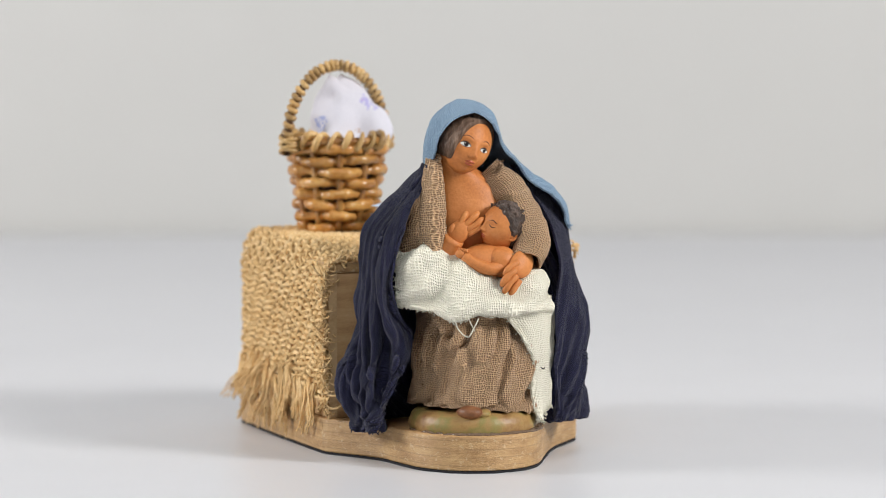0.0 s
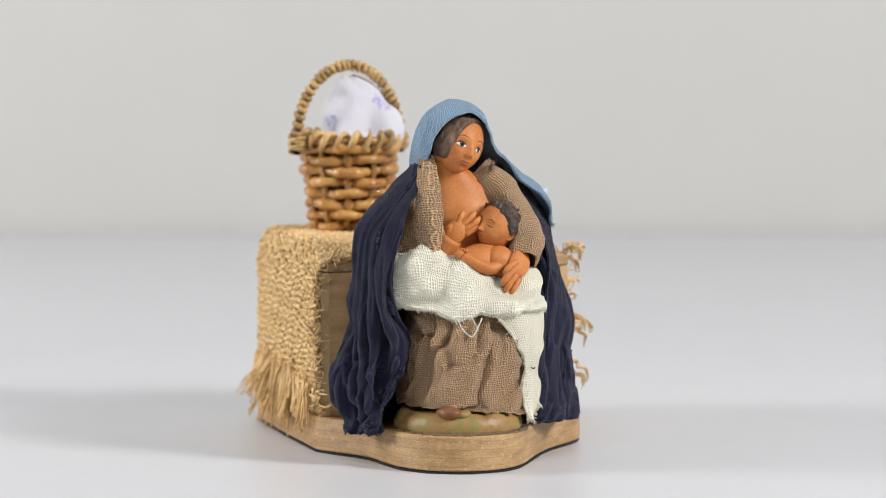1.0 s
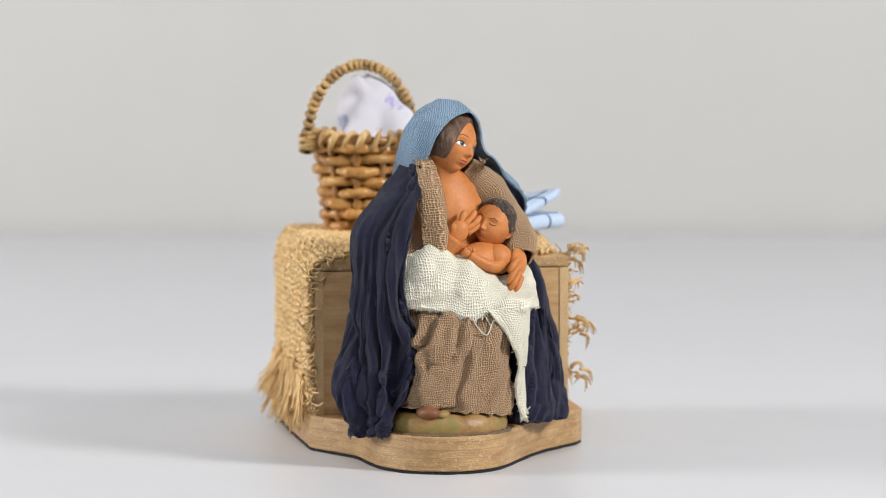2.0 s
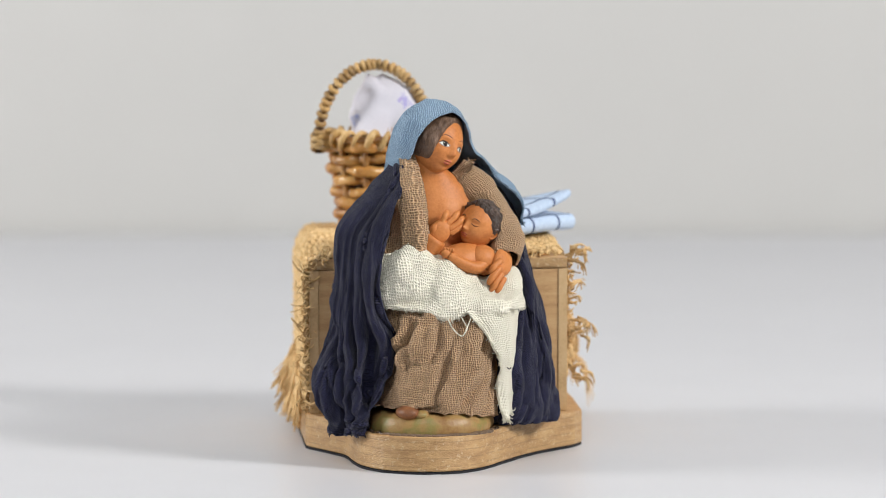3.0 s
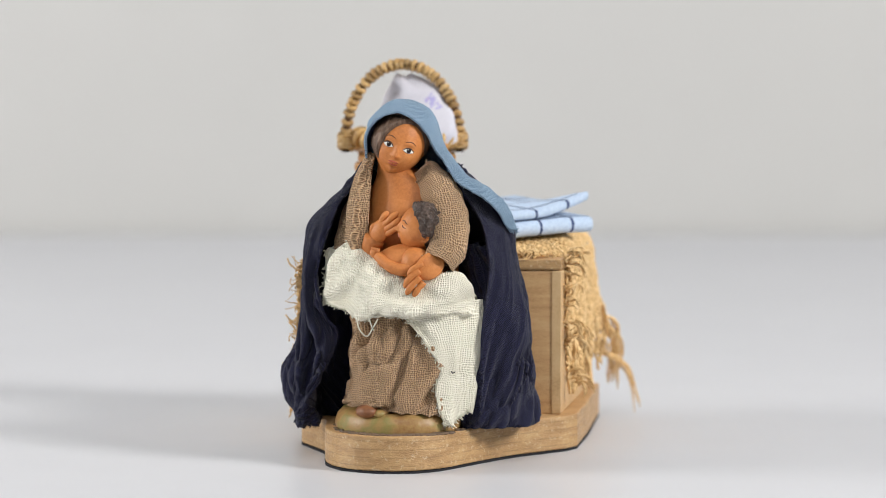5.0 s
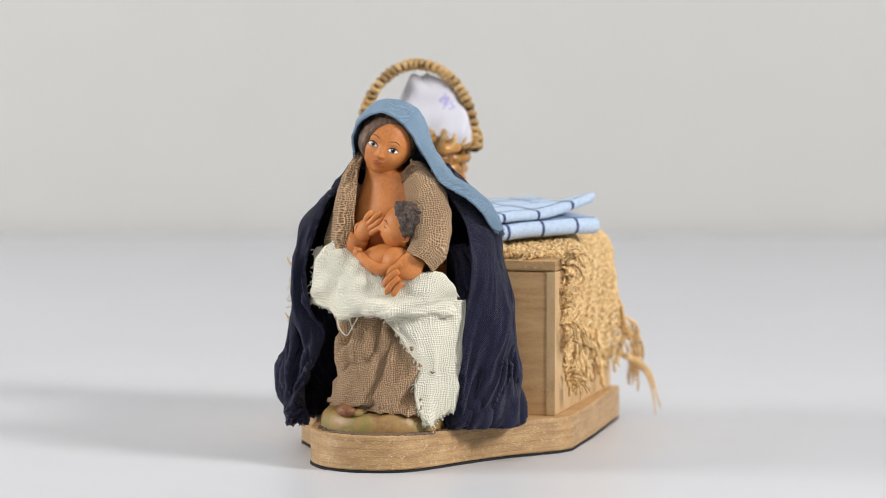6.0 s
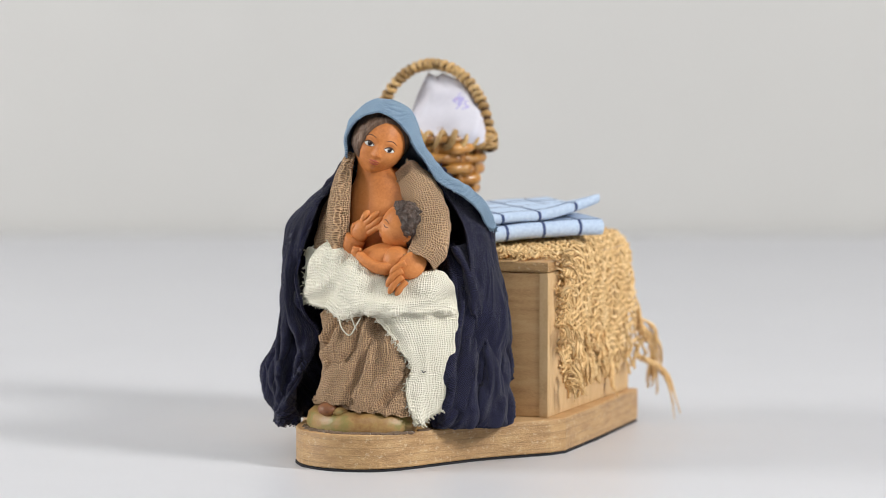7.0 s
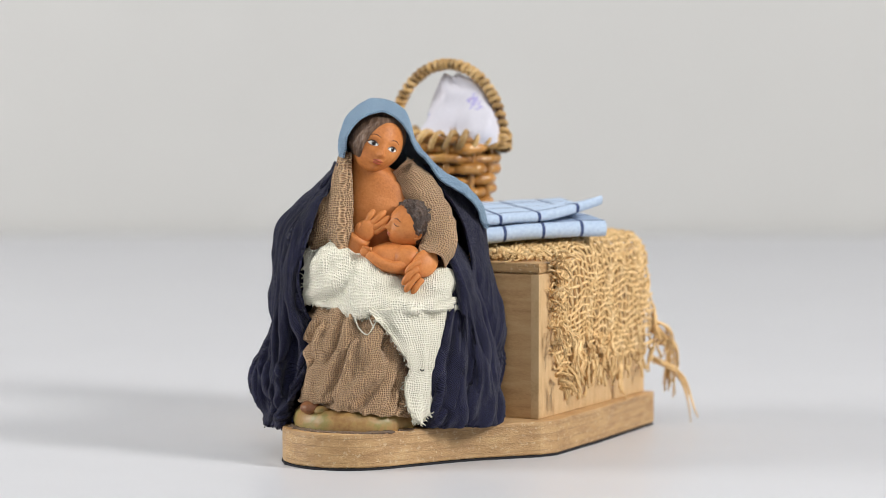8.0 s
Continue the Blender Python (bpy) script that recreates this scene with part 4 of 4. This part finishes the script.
    # cream gauze over the lap
    cols = [(-25.4, 62.0, -39.5, -42.0, 46.5, -41.5), (-21.5, 63.6, -43, -47.2, 46.8, -46.2), (-16, 64.2, -45, -51.5, 46.0, -50.5), (-10, 62.6, -46.5, -54, 44.4, -54),
            (-4, 59.2, -48, -55.5, 45.6, -56.5), (2, 56.0, -50, -56, 46.2, -57.5), (8, 55.8, -51, -55.8, 46.2, -57), (14, 57.0, -48.5, -53.4, 46.5, -54),
            (17.6, 54.0, -44.5, -48.2, 46.5, -49), (19.6, 50.0, -40, -42.5, 46, -43)]
    g = sheet_mm([[(x, yt + 3, zt - 3), (x, yt, zt), (x, 0.35 * yt + 0.65 * yb, 0.75 * zt + 0.25 * zl), (x, yb, 0.4 * zt + 0.6 * zl), (x, yl - 1.2, zl + 2.2),
                   (x, yl - 1.0, zl), (x, yl + 5, zl + 0.6)] for x, zt, yt, yb, zl, yl in cols], 150, 90)
    g = crumple(g, 0.0010, 75, 3)
    g = crumple(g, 0.0006, 230, 7)
    g = fold(g.transpose(1, 0, 2), 0.0008, 3.0, 9.0, 0.4).transpose(1, 0, 2)
    s.grid(g[::-1], M_GAUZE, 0.0005)
    hem = g[:, 74]
    for i in range(0, 150, 2):
        threads(s, rnd, hem[i], M_GAUZE, 2, 0.0013, 0.00016, 0.8)
    for j in range(12, 70, 3):
        threads(s, rnd, g[0, j], M_GAUZE, 2, 0.0018, 0.00018)
    for i in range(4, 90, 3):
        threads(s, rnd, g[i, 15], M_GAUZE, 1, 0.0012, 0.00016, -0.3)
    s.tube(spline([mm(-11.2, -57.0, 44.6), mm(-10.0, -58.4, 41.4), mm(-7.4, -59.0, 39.4), mm(-5.4, -58.8, 42.4), mm(-4.2, -58.4, 44.6)], 24), 0.00024, M_GAUZE, 5)
    s.tube(spline([mm(-7.2, -58.0, 44.8), mm(-6.0, -58.8, 42.2), mm(-5.4, -58.6, 41.0)], 10), 0.0002, M_GAUZE, 5)

    # navy cloak: a horseshoe open to the front; its loose side falls past the board's edge
    rows = []
    for z, lf, lo, ro, rf, yl, yr in (
            (10.2, -30.4, -32.5, 26, 21, -42.0, -42), (14.5, -29.8, -33.8, 28, 22, -43.0, -43), (20, -28.2, -36.6, 30, 22, -44.4, -43), (25.5, -25.4, -38.0, 31.6, 22, -45.0, -42),
            (31, -22.6, -36.6, 32.0, 22, -45.4, -42), (37, -21.4, -36.0, 32.4, 22, -45.6, -42), (44, -25.0, -35.8, 32.4, 22.6, -45.6, -41), (52, -27.4, -34.4, 31.0, 23.6, -45.6, -40),
            (61, -26.6, -34.2, 28.6, 23.6, -45.0, -39), (69, -24.4, -32.6, 27.4, 22.4, -44.0, -38), (76, -21.2, -26.8, 23.0, 19.4, -43.0, -37.5), (82, -18.2, -20.6, 17.5, 14.5, -41.0, -37),
            (87.5, -15.4, -15.8, 12.0, 10.0, -36.5, -35)):
        k = min(1, max(0, (z - 68) / 18))
        yb = -15.5 - 6 * k
        rows.append([(lf, yl, z), (lo * 0.55 + lf * 0.45, yl + 2.2, z), (lo * 0.94, -37.5, z), (lo, -31.0, z), (lo * 0.86, -22.5 - 3 * k, z), (lo * 0.42, yb, z), (0, yb, z), (ro * 0.5, yb, z),
                     (ro * 0.84, -20.5 - 4 * k, z), (ro, -28.0, z), (ro * 0.95 + rf * 0.05, yr + 6, z), (rf, yr, z)])
    g = sheet_mm(rows, 150, 420)
    r, c = g.shape[:2]
    # the right side ends in a loose hem above the still lower flap
    for j in range(c):
        u = j / (c - 1)
        cut = min(1, max(0, (u - 0.52) / 0.10))
        if cut:
            col = g[:, j].copy()
            ledge = 0.0300 + 0.0026 * math.sin(9 * u) - 0.0185 * min(1, max(0, (u - 0.80) / 0.07))
            zs = np.linspace(col[0, 2] * (1 - cut) + ledge * cut, col[-1, 2], r)
            g[:, j] = np.stack([np.interp(zs, col[:, 2], col[:, a]) for a in range(3)], 1)
    g = drape(g, -0.0034, 8, 1.7, lambda u, v: (1.15 - 1.0 * v) * (1.0 if u < 0.33 else 0.55 if u > 0.62 else 0.25), 1.6, 1.1)
    g = crease(g, -0.0024, 24, 3.3, 3.0, lambda u, v: max(0, min(1, (0.36 - u) / 0.08)) * max(0, 1.0 - 1.15 * v))
    g = crease(g, -0.0013, 46, 7.7, -4.0, lambda u, v: max(0, 0.85 - 1.2 * v))
    g = crumple(g, 0.0012, 70, 4, 0.6)
    g = crumple(g, 0.0005, 190, 11, 0.6)
    g[:, :, 2] = np.maximum(g[:, :, 2], 0.0098)
    g[:, :, 1] = np.minimum(g[:, :, 1], -0.0150)
    s.grid(g[:, ::-1], M_CLOAK, 0.0007)
    for i in range(2, 70, 3):
        threads(s, rnd, g[i, 0], M_CLOAK, 1, 0.0011, 0.00014)
    for j in range(0, 110, 4):
        threads(s, rnd, g[0, j], M_CLOAK, 1, 0.0012, 0.00014)

    # light blue veil over the head, falling to one side
    front = [(-14.2, -36.0, 86.8), (-14.0, -39.2, 90.8), (-13.4, -41.4, 95.2), (-12.1, -42.8, 98.8), (-9.1, -43.8, 102.0), (-5.6, -44.1, 103.5), (-2.3, -44.0, 103.9), (0.9, -43.2, 102.8),
             (3.1, -42.0, 100.8), (4.8, -40.6, 98.0), (6.4, -39.2, 94.6), (8.8, -38.8, 91.0), (11.0, -40.4, 88.4), (15.0, -40.4, 83.2), (21.4, -38.6, 79.2), (26.0, -35.6, 74.0), (28.2, -31.6, 68.8)]
    mid = [(-15.2, -32.5, 86.8), (-15.4, -34.2, 91.4), (-15.0, -35.4, 96.4), (-13.0, -36.2, 101.4), (-9.4, -36.8, 105.0), (-5.6, -37.0, 106.6), (-2.0, -36.9, 106.7), (1.6, -36.4, 105.2),
           (4.6, -35.6, 102.4), (6.4, -34.8, 98.4), (8.0, -34.6, 94.0), (10.2, -35.0, 91.0), (12.4, -36.4, 88.4), (16.4, -36.6, 85.2), (22.4, -35.0, 81.4), (27.6, -32.0, 75.2), (29.0, -28.6, 69.2)]
    rear = [(-14.6, -27, 85), (-15.0, -27.0, 91), (-14.2, -27.0, 96), (-12.2, -27.4, 100.4), (-8.6, -28, 103.2), (-5.4, -28, 104.4), (-2.0, -28, 104.2), (1.4, -28, 102.8),
            (4.4, -27.8, 100), (6.2, -27.6, 96), (7.8, -27.6, 92.2), (10, -28, 89), (12.4, -28.6, 86.4), (16.2, -28.8, 83.4), (22, -28, 79.6), (27, -27, 73.6), (28.2, -25.6, 68.2)]
    hem = [(x * 0.92, -20.5, min(z, 84) - 2) for x, y, z in rear]
    g = sheet_mm([front, mid, rear, hem], 60, 170)
    g = crumple(g, 0.0005, 150, 9)
    g = crumple(g, 0.00018, 460, 5)
    s.grid(g, M_VEIL, 0.0006)
    for j in range(130, 170, 2):
        threads(s, rnd, g[0, j], M_VEIL, 1, 0.0008, 0.00012)
    for i in range(0, 60, 2):
        threads(s, rnd, g[i, -1], M_VEIL, 2, 0.0011, 0.00013)
    s.v = [(x - AXIS[0], y - AXIS[1], z) for x, y, z in s.v]
    return s


def cloth_tail():
    """The corner of gauze that hangs beside the knee."""
    s = Shape()
    rows = [[(-1, -58.0, 46.5), (7, -57.2, 47), (14, -53.0, 48), (19, -46.5, 49), (20.8, -41, 49)], [(5, -57.8, 41), (9.5, -56.4, 41), (14.5, -52, 41), (18.7, -46, 41), (20.9, -41, 41)],
            [(8.5, -56.8, 35.4), (11.5, -54.6, 35), (15.2, -50.6, 35), (18.6, -46, 35), (20.8, -41, 35)], [(11.4, -54.8, 30), (13.4, -52.4, 29), (15.8, -49.2, 28.5), (18.5, -45.5, 28), (20.5, -41.5, 28)],
            [(9.8, -55.6, 25), (12.4, -53.2, 24), (15.6, -49.4, 23.5), (18.6, -45.8, 23), (20.2, -41.8, 23.5)], [(10.4, -55.2, 19), (13, -52.6, 18.5), (16, -49.0, 18.5), (18.8, -46, 18), (19.8, -42, 19)],
            [(12.4, -54.2, 13.6), (14, -52.4, 13.2), (16, -49.4, 15.5), (18, -46.6, 17), (19.2, -43, 18)]]
    g = crumple(fold(sheet_mm(rows, 90, 60), 0.0007, 1.7, 5.0, 0.2), 0.0005, 200, 8)
    s.grid(g[:, ::-1], M_GAUZE, 0.0005)
    rnd = random.Random(3)
    for i in range(6, 90, 2):
        threads(s, rnd, g[i, 0], M_GAUZE, 2, 0.0013, 0.00016)
    for j in range(0, 60, 2):
        threads(s, rnd, g[-1, j], M_GAUZE, 2, 0.0012, 0.00016)
    # a dark pin stuck through the cloth
    s.tube(spline([mm(13.6, -52.4, 28.9), mm(14.2, -53.0, 28.5), mm(14.8, -52.4, 28.8)], 8), 0.00016, M_IRIS, 5)
    s.v = [(x - AXIS[0], y - AXIS[1], z) for x, y, z in s.v]
    return s


def cloak_flap():
    """The lower side of the cloak, which stays by the board while the shoulders turn."""
    s = Shape()
    rows = []
    for z, ro, rf, yr in ((11.3, 32.0, 17.6, -45.0), (13.5, 33.2, 18.4, -45.0), (19, 33.0, 19.0, -44.6), (26, 32.2, 19.4, -43.6), (34, 31.0, 20.0, -42.0), (42, 29.2, 20.4, -40.4), (50, 27.0, 20.2, -38.8), (58, 24.0, 18.0, -36.0), (64, 20.0, 15.0, -33.0)):
        rows.append([(rf - 4, yr + 5.0, z), (rf, yr, z), (rf * 0.55 + ro * 0.45, yr + 2.6, z), (ro * 0.96, -37.5, z), (ro, -31.0, z), (ro * 0.9, -24.0, z), (ro * 0.6, -19.5, z)])
    g = sheet_mm(rows, 90, 150)
    g = drape(g, 0.0017, 3.4, 6.3, lambda u, v: 1.1 - 0.8 * v, 0.8, 0.9)
    g = crease(g, 0.0016, 12, 5.1, 2.0, lambda u, v: 1.0 - 0.7 * v)
    g = crumple(g, 0.0009, 90, 14, 0.8)
    g = crumple(g, 0.0004, 230, 12, 0.7)
    g[:, :, 2] = np.maximum(g[:, :, 2], 0.0112)
    g[:, :, 1] = np.minimum(g[:, :, 1], -0.0150)
    s.grid(g[:, ::-1], M_CLOAK, 0.0007)
    rnd = random.Random(12)
    for j in range(0, 150, 4):
        threads(s, rnd, g[0, j], M_CLOAK, 1, 0.0012, 0.00014, -0.4)
    s.v = [(x - AXIS[0], y - AXIS[1], max(z, 0.0110)) for x, y, z in s.v]
    return s


FIGURINE = tagged(part("mother_figurine", lower_body()), "terracotta mother nursing an infant in navy cloak and blue veil", "figurine")
UPPER = part("upper_body", upper_body(), FIGURINE)
TAIL = part("gauze_corner", cloth_tail(), FIGURINE)
FLAP = part("cloak_flap", cloak_flap(), FIGURINE)
BASE, CHEST, BURLAP, BASKET, NAPKIN, TOWEL = base_board(), chest(), burlap(), basket(), napkin(), towel()


# ---------- the turntable carries all; the figurine sways on its spindle ----------
def motions():
    turn = [(0, 24.2), (1, 18.2), (2, 12.15), (3, 6.2), (4, 0.2), (5, -5.85), (6, -12.0), (7, -18.3), (8, -24.6)]
    for thing in (FIGURINE, BASE, CHEST, BURLAP, BASKET, NAPKIN, TOWEL):
        walk(thing, [(t, pose(0, 0, 0, 0, 0, a)) for t, a in turn])
    sway = [(0, -14.0), (0.5, -9.7), (1, 1.5), (1.5, 16.0), (2.0, 25.2), (2.4, 27.6), (2.7, 26.2), (3, 21.8), (3.5, 9.7), (4, -1.7), (4.5, -7.7),
            (5, -10.4), (5.5, -11.2), (6, -10.3), (6.5, -6.3), (7, 4.2), (7.5, 17.3), (8, 26.9)]
    for limb, share in ((UPPER, 1.0), (TAIL, 0.5), (FLAP, 0.25)):
        walk(limb, [(t, pose(AXIS[0], AXIS[1], 0, 0, 0, share * a)) for t, a in sway])


motions()
